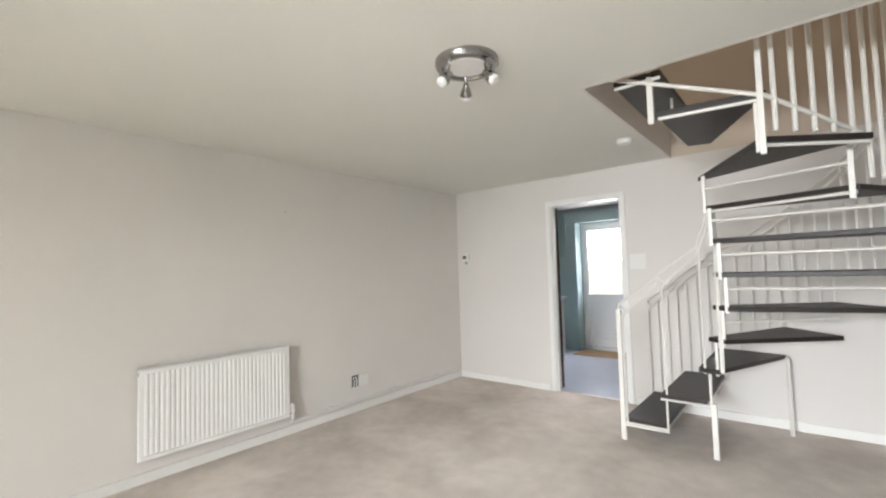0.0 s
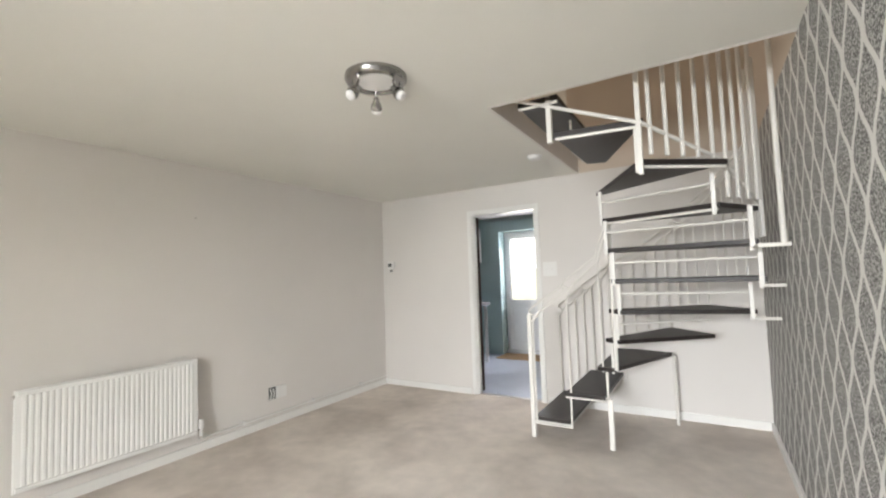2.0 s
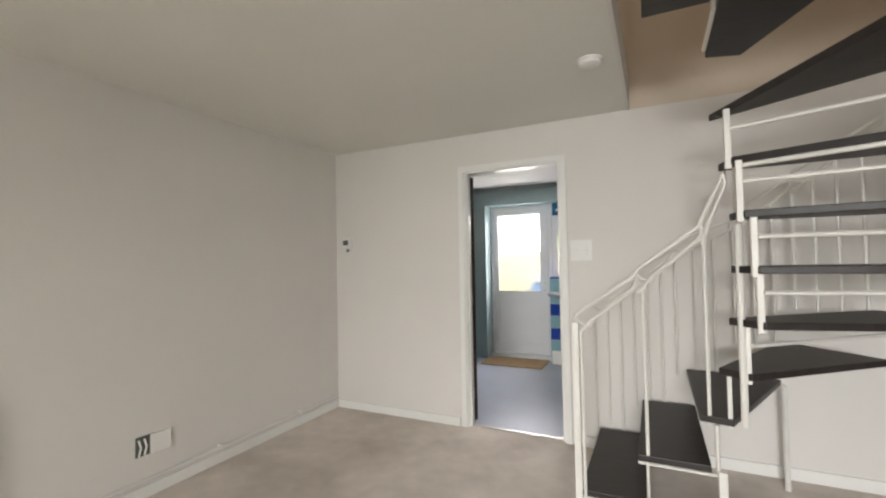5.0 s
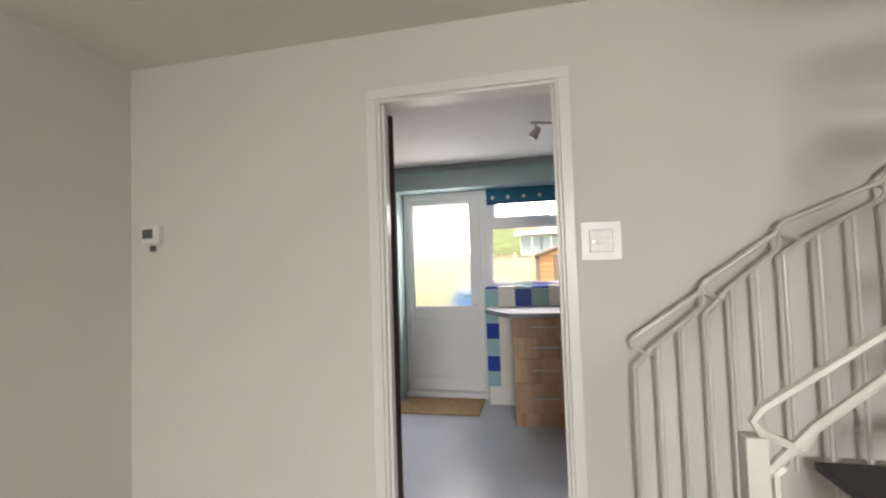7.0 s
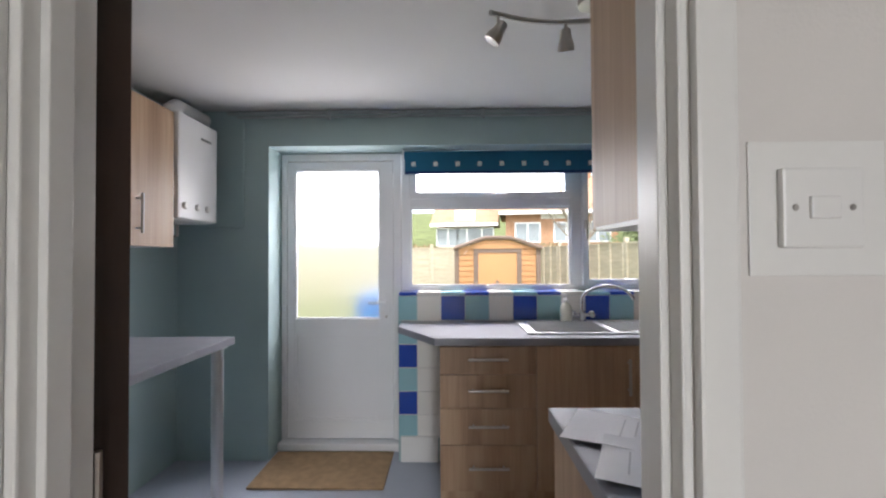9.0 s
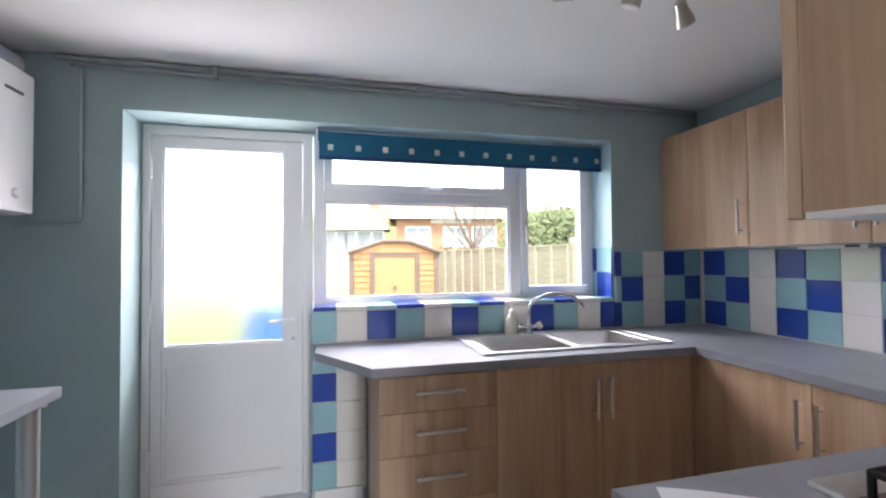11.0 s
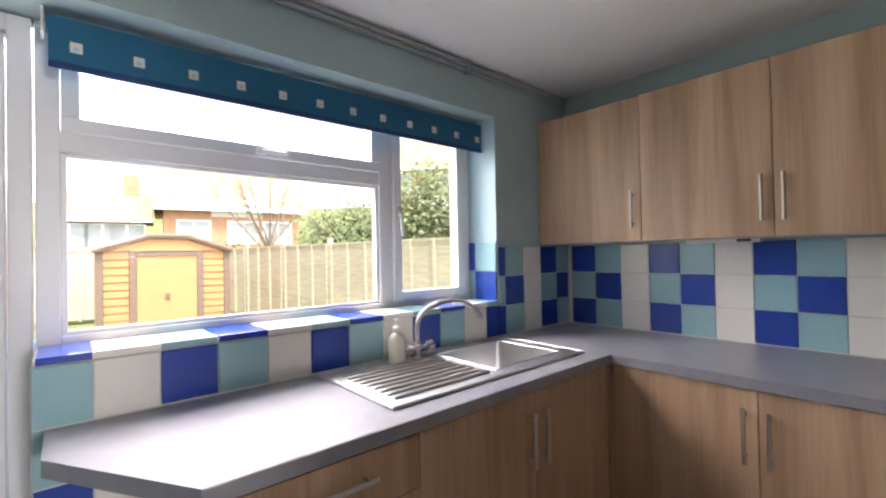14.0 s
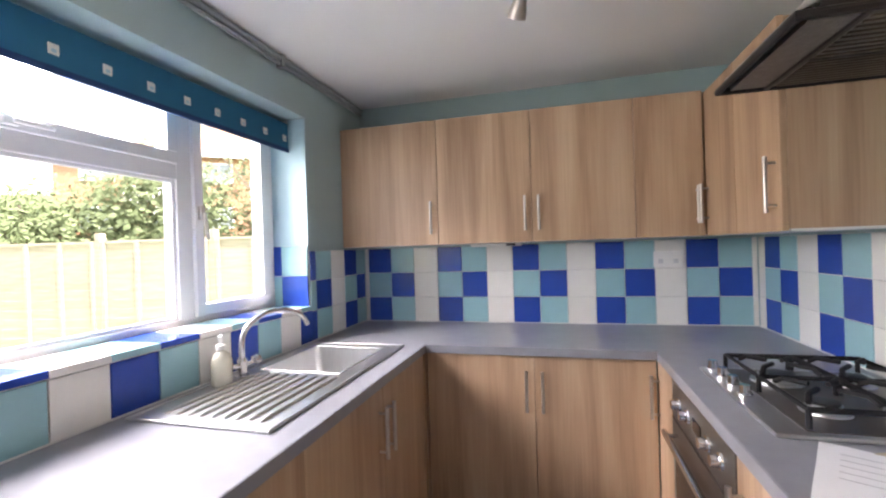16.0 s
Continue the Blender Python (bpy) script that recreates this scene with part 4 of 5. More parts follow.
def oven():
    o = thing("oven", (3.0, 0.695, 0.12), "built-in steel electric oven with black glass", "oven", rz=180)
    part("body", B(0.0, 0.60, 0, 0.55, 0.0, 0.735), M_BLACK, o)
    part("control_panel", B(0.003, 0.597, -0.02, -0.001, 0.60, 0.735, bevel=0.002), M_DARKSTEEL, o, "dark steel control panel")
    d = part("door", B(0.003, 0.597, -0.022, -0.001, 0.02, 0.595, bevel=0.003), M_DARKSTEEL, o)
    part("window", B(0.05, 0.55, -0.026, -0.021, 0.07, 0.50, bevel=0.002), M_BLACKGLASS, d)
    part("handle", T([(0.05, -0.06, 0.555), (0.55, -0.06, 0.555)], 0.011, 12), M_CHROME, d, "round steel door handle", True)
    for x in (0.08, 0.52):
        part("stem", T([(x, -0.06, 0.555), (x, -0.02, 0.555)], 0.007), M_CHROME, d)
    for x in (0.10, 0.20, 0.40, 0.50):
        part("knob", L((x, -0.02, 0.67), [(0.024, 0), (0.022, 0.006), (0.017, 0.008), (0.015, 0.026)], 18, (0, -1, 0)), M_CHROME, o, "round metal knob", True)
    part("display", B(0.26, 0.34, -0.0225, -0.02, 0.65, 0.69), M_BLACKGLASS, o)
    part("plinth", B(0.0, 0.60, 0.04, 0.055, -0.119, -0.001), M_WOOD, o)


oven()


def hob():
    X0, X1, Y0, Y1 = 2.395, 2.955, 0.165, 0.635
    h = thing("gas_hob", (2.7, 0.41, 0.90), "stainless gas hob with black cast pan supports", "hob")
    part("plate", B(X0, X1, Y0, Y1, 0.9005, 0.912, bevel=0.005), M_STEEL, h)
    part("spill_tray", B(X0 + 0.02, X1 - 0.02, Y0 + 0.015, 0.565, 0.9115, 0.914, bevel=0.001), M_DARKSTEEL, h, "dark steel spill tray")
    for x, y, r in ((2.555, 0.271, 0.045), (2.555, 0.463, 0.035), (2.805, 0.271, 0.035), (2.805, 0.463, 0.05)):
        b = part("burner", L((x, y, 0.912), [(r + 0.02, 0), (r + 0.018, 0.006), (r, 0.008), (r, 0.022)], 24), M_STEEL, h, "steel burner ring", True)
        part("cap", L((x, y, 0.934), [(r * 0.92, 0), (r * 0.9, 0.007), (r * 0.5, 0.009)], 24), M_BLACK, b, "black burner cap", True)
    for k in range(4):
        x = 2.93 - k * 0.09
        y = 0.60
        part("knob", L((x, y, 0.912), [(0.020, 0), (0.020, 0.006), (0.016, 0.008), (0.014, 0.03)], 18), M_CHROME, h, "round chrome hob knob", True)
    for y0, y1 in ((0.18, 0.362), (0.372, 0.555)):
        g = part("pan_support", T([(2.43, y0, 0.958), (2.94, y0, 0.958), (2.94, y1, 0.958), (2.43, y1, 0.958)], 0.0075, 6, closed=True), M_CASTIRON, h, "black cast iron pan support")
        ym = (y0 + y1) / 2
        for x in (2.56, 2.80):
            for a in (45, 135, 225, 315):
                dx, dy = math.cos(radians(a)), math.sin(radians(a))
                part("finger", T([(x + dx * 0.12, ym + dy * 0.10, 0.959), (x + dx * 0.09, ym + dy * 0.085, 0.974), (x + dx * 0.03, ym + dy * 0.03, 0.974)], 0.007, 6), M_CASTIRON, g)
        for x in (2.43, 2.69, 2.95):
            for y in (y0, y1):
                part("foot", T([(x, y, 0.912), (x, y, 0.958)], 0.007, 6), M_CASTIRON, g)
        part("cross_bar", T([(2.69, y0, 0.958), (2.69, y1, 0.958)], 0.007, 6), M_CASTIRON, g)


hob()


def cooker_hood():
    X0, X1, Y0, Y1, Z0 = 2.345, 2.825, 0.105, 0.593, 1.82
    c = thing("cooker_hood", (2.6, 0.3, Z0), "dark steel visor cooker hood with grease filters", "cooker hood")
    bm = bmesh.new()
    lo = [(X0, Y0), (X1, Y0), (X1, Y1), (X0, Y1)]
    hi = [(X0, Y0), (X1, Y0), (X1, 0.34), (X0, 0.34)]
    a = [bm.verts.new((x, y, Z0 + 0.012)) for x, y in lo]
    b = [bm.verts.new((x, y, Z0 + 0.13)) for x, y in hi]
    bm.faces.new(a[::-1]), bm.faces.new(b)
    for k in range(4):
        bm.faces.new((a[k], a[(k + 1) % 4], b[(k + 1) % 4], b[k]))
    part("shell", bm, M_BLACK, c)
    part("rim", T([(X0, Y0 + 0.01, Z0 + 0.004), (X1, Y0 + 0.01, Z0 + 0.004), (X1, Y1, Z0 + 0.004), (X0, Y1, Z0 + 0.004)], 0.012, 8, closed=True), M_BLACK, c, "black rubber-edged rim")
    part("front_glass", B(X0 + 0.02, X1 - 0.02, 0.47, 0.565, Z0 - 0.002, Z0 + 0.010), M_GREYMESH, c)
    for x0, x1 in ((X0 + 0.02, 2.60), (2.62, X1 - 0.02)):
        part("grease_filter", B(x0, x1, 0.13, 0.455, Z0 - 0.002, Z0 + 0.010), M_GREYMESH, c, "grey metal mesh filter")
        for k in range(9):
            x = x0 + (x1 - x0) * (k + 0.5) / 9
            part("filter_bar", B(x - 0.004, x + 0.004, 0.14, 0.445, Z0 - 0.006, Z0 - 0.002), M_DARKSTEEL, c)
    part("cross_bar", B(X0, X1, 0.455, 0.47, Z0 - 0.008, Z0 + 0.012, bevel=0.003), M_BLACK, c)
    part("front_strip", T([(X0, Y1 - 0.03, Z0 + 0.03), (X1, Y1 - 0.03, Z0 + 0.03)], 0.014), M_STEEL, c, smooth=True)
    part("chimney", B(2.50, 2.72, Y0 + 0.002, 0.32, Z0 + 0.128, HK - 0.002, bevel=0.003), M_STEEL, c, "brushed steel chimney")


cooker_hood()


def boiler():
    b = thing("boiler", (0.17, 2.0, 1.52), "white wall-mounted gas boiler with a flue", "boiler")
    part("case", B(0.002, 0.30, 1.80, 2.20, 1.52, 2.11, bevel=0.012), M_BOILER, b)
    part("front_cover", B(0.30, 0.335, 1.805, 2.195, 1.525, 2.105, bevel=0.014), M_BOILER, b)
    part("badge", B(0.335, 0.338, 2.02, 2.12, 2.0, 2.012), M_GREYPLASTIC, b)
    for y in (1.86, 1.98, 2.08):
        part("dial", L((0.335, y, 1.60), [(0.02, 0), (0.018, 0.01), (0.014, 0.014)], 16, (1, 0, 0)), M_PLASTIC, b, smooth=True)
    part("flue", T([(0.17, 2.0, 2.10), (0.17, 2.0, 2.17), (0.17, 2.05, 2.205), (0.17, 2.328, 2.205)], 0.05, 18), M_BOILER, b, "thick white flue pipe", True)
    for y in (1.86, 1.93, 2.0, 2.07, 2.14):
        part("pipe", T([(0.12, y, 1.52), (0.12, y, 1.45), (0.03, y, 1.43)], 0.008), M_NICKEL, b)


boiler()


def spot_bar():
    s = thing("spotlight_bar", (2.32, 1.14, HK), "wavy metal bar of four ceiling spotlights", "ceiling light")
    part("rose", L((2.32, 1.14, HK), [(0.055, 0), (0.052, 0.02), (0.02, 0.026)], 28, (0, 0, -1)), M_NICKEL, s, smooth=True)
    part("stem", T([(2.32, 1.14, HK - 0.02), (2.32, 1.14, HK - 0.075)], 0.008), M_NICKEL, s)
    pts = []
    for i in range(25):
        f = i / 24
        pts.append((1.93 + 0.78 * f, 1.08 + 0.13 * f + 0.035 * math.sin(f * 2 * math.pi), HK - 0.075))
    part("bar", T(pts, 0.0095, 10), M_NICKEL, s, "wavy satin metal bar", True)
    for i, (ax, ay) in zip((1, 9, 16, 23), ((-0.5, 0.1), (0.1, 0.35), (-0.1, 0.3), (0.55, 0.3))):
        p = Vector(pts[i])
        part("arm", T([p, p - Vector((0, 0, 0.05))], 0.006), M_NICKEL, s)
        q = p - Vector((0, 0, 0.06))
        sp = part("spot", L(q, [(0.012, -0.035), (0.018, -0.03), (0.022, 0.0), (0.030, 0.025), (0.031, 0.045), (0.026, 0.046)], 20, (ax, ay, -0.7)), M_NICKEL, s, "angled satin metal spotlight head", True)
        part("bulb", L(q + Vector((ax, ay, -0.7)).normalized() * 0.04, [(0.025, 0), (0.025, 0.006), (0.01, 0.01)], 16, (ax, ay, -0.7)), M_PLASTIC, sp, "clear unlit lamp glass", True)


spot_bar()
ul = thing("under_cupboard_light", (3.70, 1.42, 1.36), "slim white strip light under the wall cupboards", "strip light")
part("case", B(3.66, 3.70, 1.30, 1.58, 1.355, 1.372, bevel=0.003), M_PLASTIC, ul)
part("switch", B(3.655, 3.66, 1.33, 1.38, 1.358, 1.37), M_BLACK, ul)
so = thing("wall_socket", (XK - 0.008, 0.53, 1.21), "white double socket on the tiled wall", "socket")
part("plate", B(XK - 0.018, XK - 0.0075, 0.46, 0.605, 1.215, 1.30, bevel=0.003), M_PLASTIC, so)
for y in (0.495, 0.57):
    part("outlet", B(XK - 0.0195, XK - 0.018, y - 0.012, y + 0.012, 1.235, 1.26), M_GREYPRINT, so)
    part("switch", B(XK - 0.0215, XK - 0.018, y - 0.006, y + 0.006, 1.275, 1.29), M_PLASTIC, so)
mt = thing("doormat", (1.02, 2.15, 0), "brown coir doormat before the back door", "doormat")
part("coir", B(0.62, 1.40, 1.98, 2.44, 0.0, 0.014, bevel=0.004), M_MAT, mt)


def papers():
    for name, x, y, w, d, rot, z, m, label in (("envelope", 2.24, 0.44, 0.22, 0.16, 25, 0.8996, M_BROWNPAPER, "brown envelope lying under papers"), ("paper_sheet", 2.205, 0.535, 0.21, 0.297, -118, 0.904, M_PAPER, "loose white printed sheet on the worktop"), ("paper_sheet", 2.22, 0.36, 0.21, 0.297, 66, 0.9075, M_PAPER, "loose white printed sheet near the wall")):
        bm = bmesh.new()
        bmesh.ops.create_grid(bm, x_segments=10, y_segments=10, size=0.5)
        for v in bm.verts:
            v.co.z = 0.012 * max(0, v.co.x - 0.1) ** 1.5 + 0.0012 * math.sin(v.co.y * 9 + v.co.x * 5) + 0.0015
            v.co.x *= w
            v.co.y *= d
        bmesh.ops.solidify(bm, geom=bm.faces, thickness=0.0006)
        ob = solo(name, bm, m, label, "paper", smooth=True)
        ob.matrix_world = pose(x, y, z, 0, 0, rot)
        if name == "paper_sheet":
            for k in range(5):
                bar = B(-0.07, 0.03 + 0.015 * (k % 3), 0.09 - k * 0.03, 0.0935 - k * 0.03, 0.0043, 0.0047)
                part("print_line", bar, M_GREYPRINT, ob)


papers()

# ---- tiles ----
P = 0.1543
TILE_MATS = {"b": M_TILE_B, "l": M_TILE_L, "w": M_TILE_W}


def tile_mesh(key, w, h):
    bm = bmesh.new()
    g = 0.0015
    b = 0.0015
    lo = [bm.verts.new(p) for p in ((g, 0, g), (w - g, 0, g), (w - g, 0, h - g), (g, 0, h - g))]
    md = [bm.verts.new(p) for p in ((g, -0.004, g), (w - g, -0.004, g), (w - g, -0.004, h - g), (g, -0.004, h - g))]
    hi = [bm.verts.new(p) for p in ((g + b, -0.0055, g + b), (w - g - b, -0.0055, g + b), (w - g - b, -0.0055, h - g - b), (g + b, -0.0055, h - g - b))]
    bm.faces.new(hi), bm.faces.new(lo[::-1])
    for p, q in ((lo, md), (md, hi)):
        for k in range(4):
            bm.faces.new((p[k], p[(k + 1) % 4], q[(k + 1) % 4], q[k]))
    return mesh_of("tile_" + key, bm, TILE_MATS[key])


def colour(col, row):
    """Columns run A, B, white; rows count down from the top, the two coloured columns in check."""
    c = col % 3
    return "w" if c == 2 else ("b" if (c + row) % 2 == 0 else "l")


TILES = {}


def tiled(name, at, rz, length, rows, start, label):
    """A splashback on a wall that local x runs along; start: where column 0 begins; rows: (row number, bottom, height)."""
    t = thing(name, at, label, "tiles", kind="structure", rz=rz)
    zs = [r[1] for r in rows] + [r[1] + r[2] for r in rows]
    part("grout", B(0.0005, length - 0.0005, -0.0025, -0.0005, min(zs), max(zs)), M_GROUT, t)
    col = math.floor(-start / P) - 1
    while start + col * P < length:
        x0, x1 = max(0, start + col * P), min(length, start + (col + 1) * P)
        if x1 - x0 > 0.012:
            for row, z, h in rows:
                key = (colour(col, row), round(x1 - x0, 3), round(h, 3))
                if key not in TILES:
                    TILES[key] = tile_mesh(key[0], x1 - x0, h)
                piece("tile", TILES[key], t, (x0, -0.0025, z))
        col += 1


def sill_tiles():
    t = thing("splashback_sill", (2.32, 2.43, 1.078), "blue, aqua and ivory tiles laid on the window sill", "tiles", kind="structure")
    col = -2
    x = 1.722 + col * P
    while x < 3.2:
        x0, x1 = max(1.452, x), min(3.2, x + P)
        bm = box(bmesh.new(), x0 + 0.0015, x1 - 0.0015, YW - 0.0145, 2.524, 1.064, 1.084, bevel=0.0012)
        part("tile", bm, TILE_MATS[colour(col, 3)], t)
        col, x = col + 1, x + P


sill_tiles()
R3 = [(0, 0.9 + 2 * P, P), (1, 0.9 + P, P), (2, 0.9, P)]
tiled("splashback_right", (XK, YW - 0.01, 0), -90, 2.21, R3, YW - 0.01 - 2.294, "blue, aqua and ivory square wall tiles behind the worktop")
tiled("splashback_window", (1.447, YW, 0), 0, 1.763, [(2, 0.9, P + 0.006)], 1.722 - 1.447, "row of blue, aqua and ivory tiles below the window")
tiled("splashback_corner", (3.21, YW, 0), 0, XK - 3.21 - 0.008, R3, 3.57 - 3.21, "blue, aqua and ivory square wall tiles beside the window")
tiled("splashback_partition", (XK - 0.01, 0.10, 0), 180, 1.79, R3, 0.07, "blue, aqua and ivory square wall tiles behind the hob")
tiled("splashback_left", (0, 0.13, 0), 90, 1.72, R3, 1.72 - 2 * P, "blue, aqua and ivory square wall tiles above the counter")
tiled("splashback_low", (1.447, YW, 0), 0, 0.27, [(4 + k, 0.167 + (4 - k) * 0.1505 - 0.018, 0.148) for k in range(5)], 1.722 - 1.447, "column of blue, aqua and ivory tiles under the worktop end")
tiled("splashback_reveal", (3.204, YW + 0.20, 0), -90, 0.2, [(0, 1.235, P), (1, 1.081, P)], 0.2 - 2 * P, "aqua and blue tiles on the window recess side")

# ---- garden ----
def ground():
    bm = bmesh.new()
    grid = {}
    xs = [-400, -150, -60, -30] + [-20 + i * 1.6 for i in range(40)] + [60, 100, 200, 400]
    ys = [-300, -60, -10, 2.625] + [3 + i * 0.8 for i in range(50)] + [50, 65, 90, 150, 400]
    for i, x in enumerate(xs):
        for j, y in enumerate(ys):
            rise = max(0, y - 15) * 0.16 + max(0, x - 8) * 0.10 if y > 3 else 0
            rise = min(rise, 9)
            grid[i, j] = bm.verts.new((x, y, -0.16 + rise + (0.02 * noise.noise((x * 0.7, y * 0.7, 0)) if y > 3 else 0)))
    for i in range(len(xs) - 1):
        for j in range(len(ys) - 1):
            bm.faces.new((grid[i, j], grid[i + 1, j], grid[i + 1, j + 1], grid[i, j + 1]))
    return solo("ground", bm, M_LAWN, "grass garden rising to a hillside", "lawn", "structure", True)


ground()


def shed():
    X0, X1, Y0, Y1 = 1.95, 3.95, 10.2, 11.8
    s = thing("garden_shed", (2.95, 11.0, -0.15), "yellow metal garden shed with brown trim", "shed")
    zb, ze, za = -0.15, 1.50, 1.76
    part("wall", prism([(X0, Y0), (X1, Y0), (X1, Y1), (X0, Y1)], zb, ze), M_SHED, s)
    xm = (X0 + X1) / 2
    bm = bmesh.new()
    f = [bm.verts.new(p) for p in ((X0 - 0.06, Y0 - 0.06, ze), (X1 + 0.06, Y0 - 0.06, ze), (xm + 0.3, Y0 - 0.06, za), (xm - 0.3, Y0 - 0.06, za))]
    b = [bm.verts.new((v.co.x, Y1 + 0.06, v.co.z)) for v in f]
    bm.faces.new(f), bm.faces.new(b[::-1])
    for k in range(4):
        bm.faces.new((f[k], f[(k + 1) % 4], b[(k + 1) % 4], b[k]))
    part("roof", bm, M_SHED, s)
    for p, q in (((X0 - 0.08, ze), (xm - 0.3, za)), ((xm - 0.3, za), (xm + 0.3, za)), ((xm + 0.3, za), (X1 + 0.08, ze))):
        part("fascia", T([(p[0], Y0 - 0.08, p[1]), (q[0], Y0 - 0.08, q[1])], 0.055, 6), M_SHEDTRIM, s)
    for x in (X0, 2.42, 3.48, X1):
        part("post", B(x - 0.055, x + 0.055, Y0 - 0.05, Y0, zb, ze), M_SHEDTRIM, s)
    part("lintel", B(2.42, 3.48, Y0 - 0.045, Y0, ze - 0.10, ze), M_SHEDTRIM, s)
    d = part("door", B(2.48, 3.42, Y0 - 0.03, Y0, zb, ze - 0.10), M_SHED, s)
    part("latch", B(2.90, 2.98, Y0 - 0.06, Y0 - 0.03, 0.62, 0.72), M_SHEDTRIM, d)
    for a, c in ((X0 + 0.06, 2.36), (3.54, X1 - 0.06)):
        for k in range(12):
            z = zb + 0.05 + k * 0.132
            part("slat", prism([(a, Y0 - 0.03), (c, Y0 - 0.03), (c, Y0), (a, Y0)], z, z + 0.105), M_SHED, s)


shed()


def fence():
    f = thing("garden_fence", (5.6, 8.0, -0.15), "weathered timber panel fence along the garden", "fence")
    ends = [((6.9, 2.4), (4.75, 14.2), 7), ((4.75, 14.2), (-6, 14.2), 6)]
    for a, b, n in ends:
        a, b = Vector(a), Vector(b)
        d = (b - a) / n
        u = d.normalized()
        nn = Vector((-u.y, u.x))
        for i in range(n + 1):
            p = a + d * i
            part("post", B(p.x - 0.05, p.x + 0.05, p.y - 0.05, p.y + 0.05, -0.15, 1.72, bevel=0.01), M_FENCE, f)
        for i in range(n):
            p, q = a + d * i + u * 0.06, a + d * (i + 1) - u * 0.06

            def board(name, s0, s1, z0, z1, o0, o1, lean=0.0):
                bm = bmesh.new()
                r0, r1 = p + (q - p) * s0, p + (q - p) * s1
                lo = [r0 + nn * o0, r1 + nn * o0, r1 + nn * o1, r0 + nn * o1]
                bl = [bm.verts.new((v.x, v.y, z0)) for v in lo]
                bh = [bm.verts.new((v.x - nn.x * lean, v.y - nn.y * lean, z1)) for v in lo]
                bm.faces.new(bl[::-1]), bm.faces.new(bh)
                for k in range(4):
                    bm.faces.new((bl[k], bl[(k + 1) % 4], bh[(k + 1) % 4], bh[k]))
                part(name, bm, M_FENCE, f)
            for k in range(12):
                z = -0.05 + k * 0.135
                board("slat", 0, 1, z, z + 0.15, -0.004, 0.008, -0.012)
            for s in (0.0, 0.32, 0.65, 0.975):
                board("batten", s, s + 0.03, -0.08, 1.60, 0.014, 0.06)
            board("rail", 0, 1, 1.575, 1.61, -0.02, 0.04)


fence()


def house(at, rz, w, d, h, wallmat, label):
    o = thing("house", at, label, "house", rz=rz)
    part("wall", B(-w / 2, w / 2, 0, d, 0, h), wallmat, o)
    bm = bmesh.new()
    e = 0.4
    f = [bm.verts.new(p) for p in ((-w / 2 - e, -e, h), (w / 2 + e, -e, h), (w / 2 + e, d + e, h), (-w / 2 - e, d + e, h))]
    r = [bm.verts.new(p) for p in ((-w / 2 - e, d / 2, h + d * 0.38), (w / 2 + e, d / 2, h + d * 0.38))]
    for q in ((f[3], f[2], f[1], f[0]), (f[0], f[1], r[1], r[0]), (f[2], f[3], r[0], r[1]), (f[1], f[2], r[1]), (f[3], f[0], r[0])):
        bm.faces.new(q)
    roof = part("roof", bm, M_ROOF, o, "brown tiled pitched roof")
    part("chimney", B(w * 0.25, w * 0.25 + 0.7, d / 2 - 0.3, d / 2 + 0.3, h + d * 0.2, h + d * 0.38 + 0.9), M_BRICK, roof)
    for z in (0.9, 3.4):
        if z + 1.2 > h:
            continue
        for x in (-w * 0.3, w * 0.05, w * 0.32):
            win = part("window", B(x - 0.75, x + 0.75, -0.06, -0.001, z, z + 1.2), M_UPVC, o, "white framed window")
            for s in (-0.36, 0.36):
                part("pane", B(x + s - 0.31, x + s + 0.31, -0.075, -0.06, z + 0.08, z + 1.12), M_SKYGLASS, win)
    part("fascia_board", B(-w / 2 - e, w / 2 + e, -e - 0.05, -e, h - 0.15, h + 0.05), M_UPVC, o)
    part("cladding", B(-w * 0.18, w * 0.2, -0.04, -0.001, 2.3, 3.2), M_RENDER, o, "white board cladding")


house((8.3, 25.0, 1.2), -8, 6.4, 7, 2.7, M_BRICK, "orange brick house with a brown tiled roof uphill")
house((2.7, 26.5, 1.0), -8, 3.4, 4, 2.3, M_BRICK, "small orange brick house with white windows")
house((20.0, 22.0, 2.0), -50, 9, 7, 5.0, M_BRICK, "orange brick house with white cladding beyond the fence")
house((29.0, 15.0, 2.6), -68, 9, 7, 5.0, M_BRICK, "brick house with white windows behind the garden fence")


def leaf_cloud(bm, centre, size, n, leaf, seed):
    rnd = random.Random(seed)
    for _ in range(n):
        while True:
            p = Vector((rnd.uniform(-1, 1), rnd.uniform(-1, 1), rnd.uniform(-0.8, 1)))
            if 0.35 < p.length < 1.0 + 0.15 * math.sin(p.x * 7 + p.y * 5 + seed):
                break
        c = Vector(centre) + Vector((p.x * size[0], p.y * size[1], p.z * size[2]))
        u = Vector((rnd.gauss(0, 1), rnd.gauss(0, 1), rnd.gauss(0, 1))).normalized()
        v = u.orthogonal().normalized()
        s = leaf * rnd.uniform(0.6, 1.4)
        bm.faces.new([bm.verts.new(c + q) for q in (u * s, v * s * 0.55, -u * s, -v * s * 0.55)])


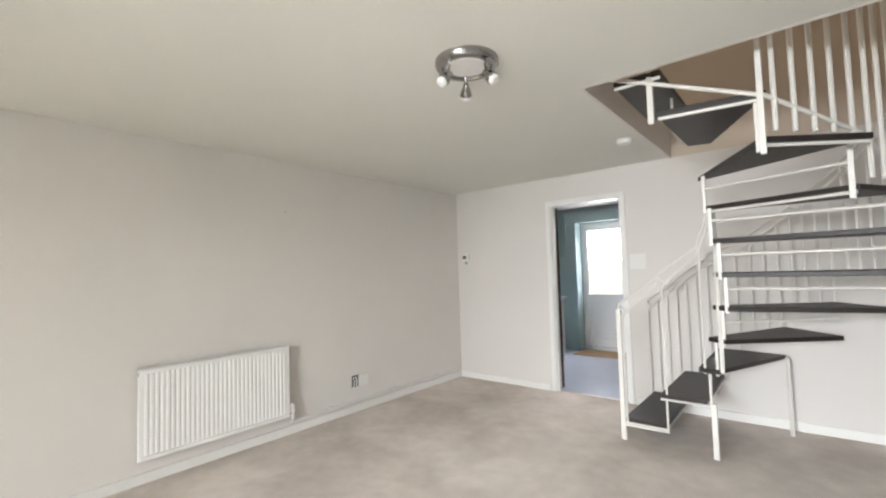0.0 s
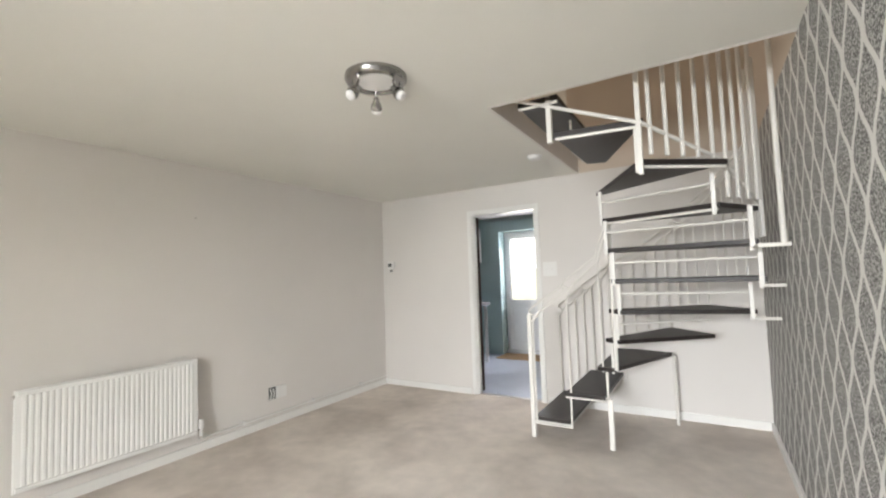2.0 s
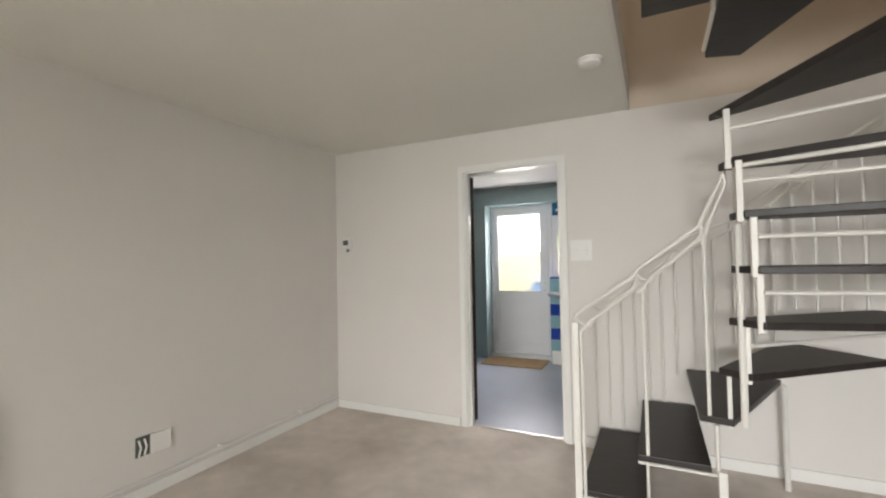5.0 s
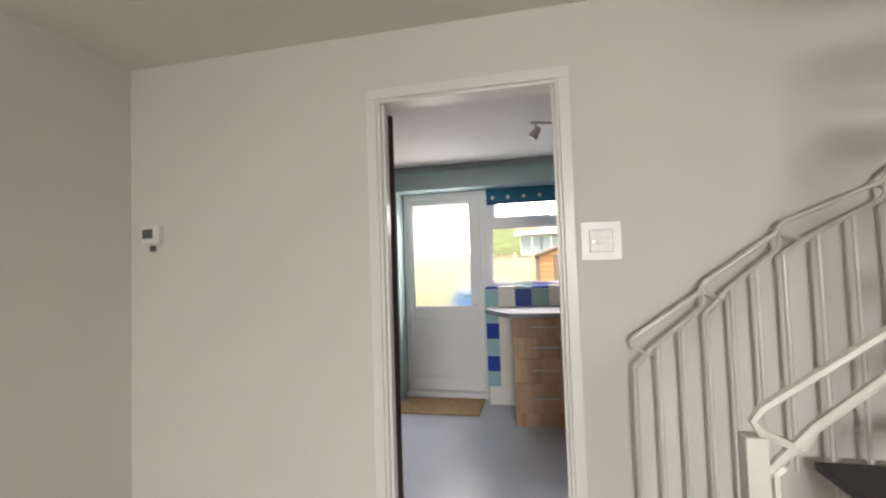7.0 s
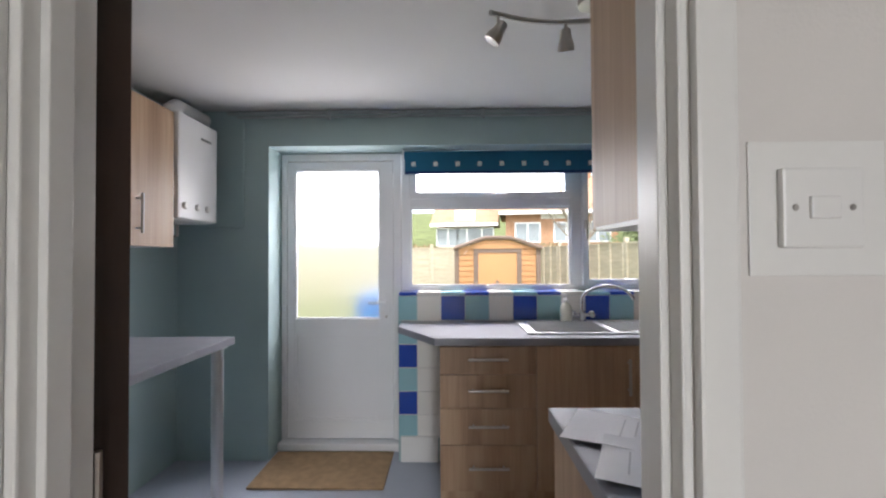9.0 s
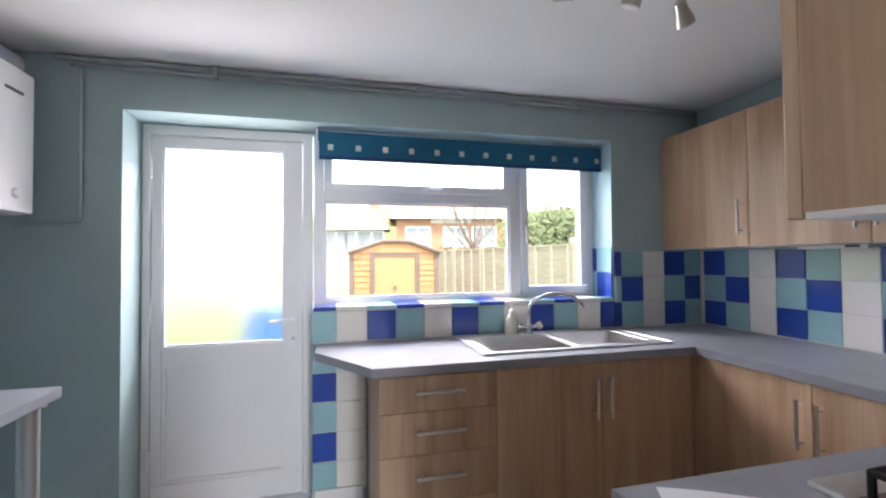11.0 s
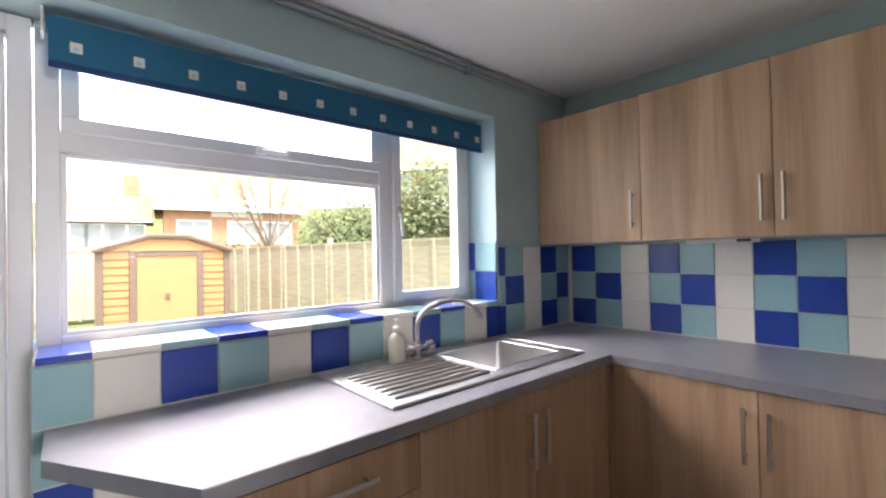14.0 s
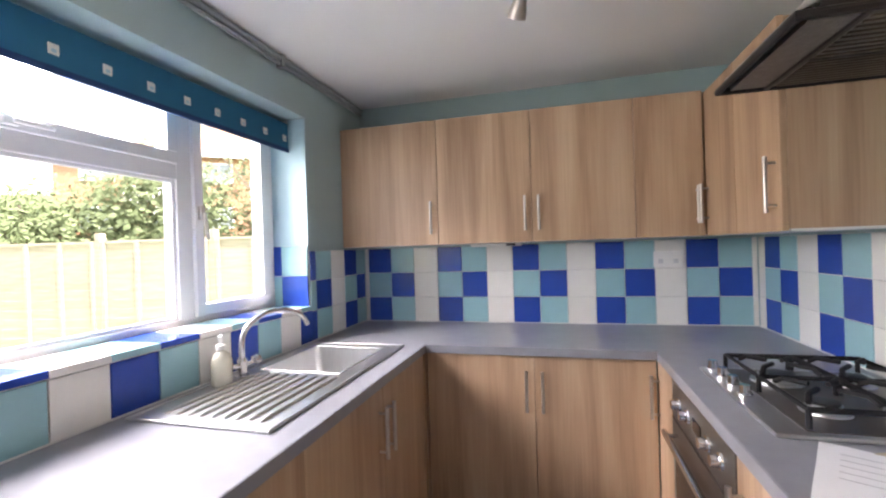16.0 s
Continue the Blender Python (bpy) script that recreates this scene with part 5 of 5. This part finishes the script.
def shrub(name, at, size, n, leaf, material, label, seed):
    t = thing(name, at, label, "tree" if name == "tree" else "shrub")
    rnd = random.Random(seed)
    x, y, z = at
    part("trunk", T([(x, y, z - 0.3), (x + 0.05, y, z + size[2] * 0.5), (x, y, z + size[2])], 0.12, 8, r_end=0.05), M_BARK, t)
    for k in range(4):
        a = rnd.uniform(0, 6.28)
        part("limb", T([(x, y, z + size[2] * 0.3), (x + math.cos(a) * size[0] * 0.6, y + math.sin(a) * size[1] * 0.6, z + size[2] * 0.9)], 0.06, 6, r_end=0.02), M_BARK, t)
    bm = bmesh.new()
    for k in range(5):
        c = (x + rnd.uniform(-0.55, 0.55) * size[0], y + rnd.uniform(-0.55, 0.55) * size[1], z + size[2] * rnd.uniform(0.45, 0.95))
        leaf_cloud(bm, c, (size[0] * 0.62, size[1] * 0.62, size[2] * 0.55), n // 5, leaf, seed + k)
    part("crown", bm, material, t)


shrub("shrub", (9.8, 15.5, 0.6), (3.4, 2.2, 2.4), 9000, 0.09, M_LEAF, "rounded evergreen shrub behind the fence", 3)
shrub("shrub", (13.0, 13.0, 0.9), (3.0, 2.4, 3.2), 8000, 0.10, M_LEAF, "broad evergreen shrub behind the fence", 5)
shrub("shrub", (16.0, 10.0, 1.0), (3.2, 2.6, 3.0), 8000, 0.10, M_HEDGE, "autumn-brown hedge behind the fence", 8)
shrub("shrub", (6.0, 18.5, 0.5), (3.6, 2.0, 1.0), 5000, 0.10, M_HEDGE, "autumn-brown hedge uphill of the shed", 11)
shrub("shrub", (20.0, 8.0, 1.2), (3.5, 3.0, 2.6), 5000, 0.12, M_HEDGE, "tall autumn-brown hedge by a house", 14)
shrub("shrub", (1.0, 19.0, 0.5), (3.5, 2.0, 0.9), 5000, 0.10, M_HEDGE, "low autumn-brown hedge behind the garden", 17)


def bare_tree(at, h, seed, label):
    t = thing("tree", at, label, "tree")
    rnd = random.Random(seed)
    root = Vector(at)
    top = root + Vector((0.1, 0, h * 0.35))
    part("trunk", T([root - Vector((0, 0, 0.3)), top], 0.09, 8, r_end=0.065), M_BARK, t)
    twigs = bmesh.new()
    for k in range(9):
        a, e = rnd.uniform(0, 6.28), rnd.uniform(0.5, 1.3)
        d = Vector((math.cos(a) * math.cos(e), math.sin(a) * math.cos(e), math.sin(e)))
        m = top + d * h * 0.3
        tip = m + (d + Vector((0, 0, 0.5))).normalized() * h * 0.3
        part("limb", T([top - Vector((0, 0, 0.15 * k * 0.3)), m, tip], 0.04, 6, r_end=0.01), M_BARK, t)
        for j in range(12):
            b = m.lerp(tip, rnd.random()) if j % 2 else top.lerp(m, 0.3 + 0.7 * rnd.random())
            dd = (d + Vector((rnd.gauss(0, 0.7), rnd.gauss(0, 0.7), rnd.gauss(0.3, 0.5)))).normalized()
            tube(twigs, [b, b + dd * h * 0.09, b + dd * h * 0.17 + Vector((0, 0, 0.08))], 0.012, 4, r_end=0.004)
    part("twigs", twigs, M_BARK, t)


bare_tree((6.6, 15.6, 0.3), 4.2, 2, "small bare winter tree behind the shed")
bare_tree((12.5, 8.5, 0.6), 5.0, 6, "bare winter tree beyond the fence")
tb = thing("garden_tub", (1.18, 3.45, -0.15), "blue plastic barrel standing outside the back door", "barrel")
part("barrel", L((1.18, 3.45, -0.15), [(0.22, 0), (0.25, 0.02), (0.28, 0.5), (0.25, 1.05), (0.22, 1.10)], 24), M_BLUEBIN, tb, smooth=True)
part("lid", L((1.18, 3.45, 0.95), [(0.24, 0), (0.24, 0.03), (0.1, 0.05)], 24), M_BLUEBIN, tb, smooth=True)
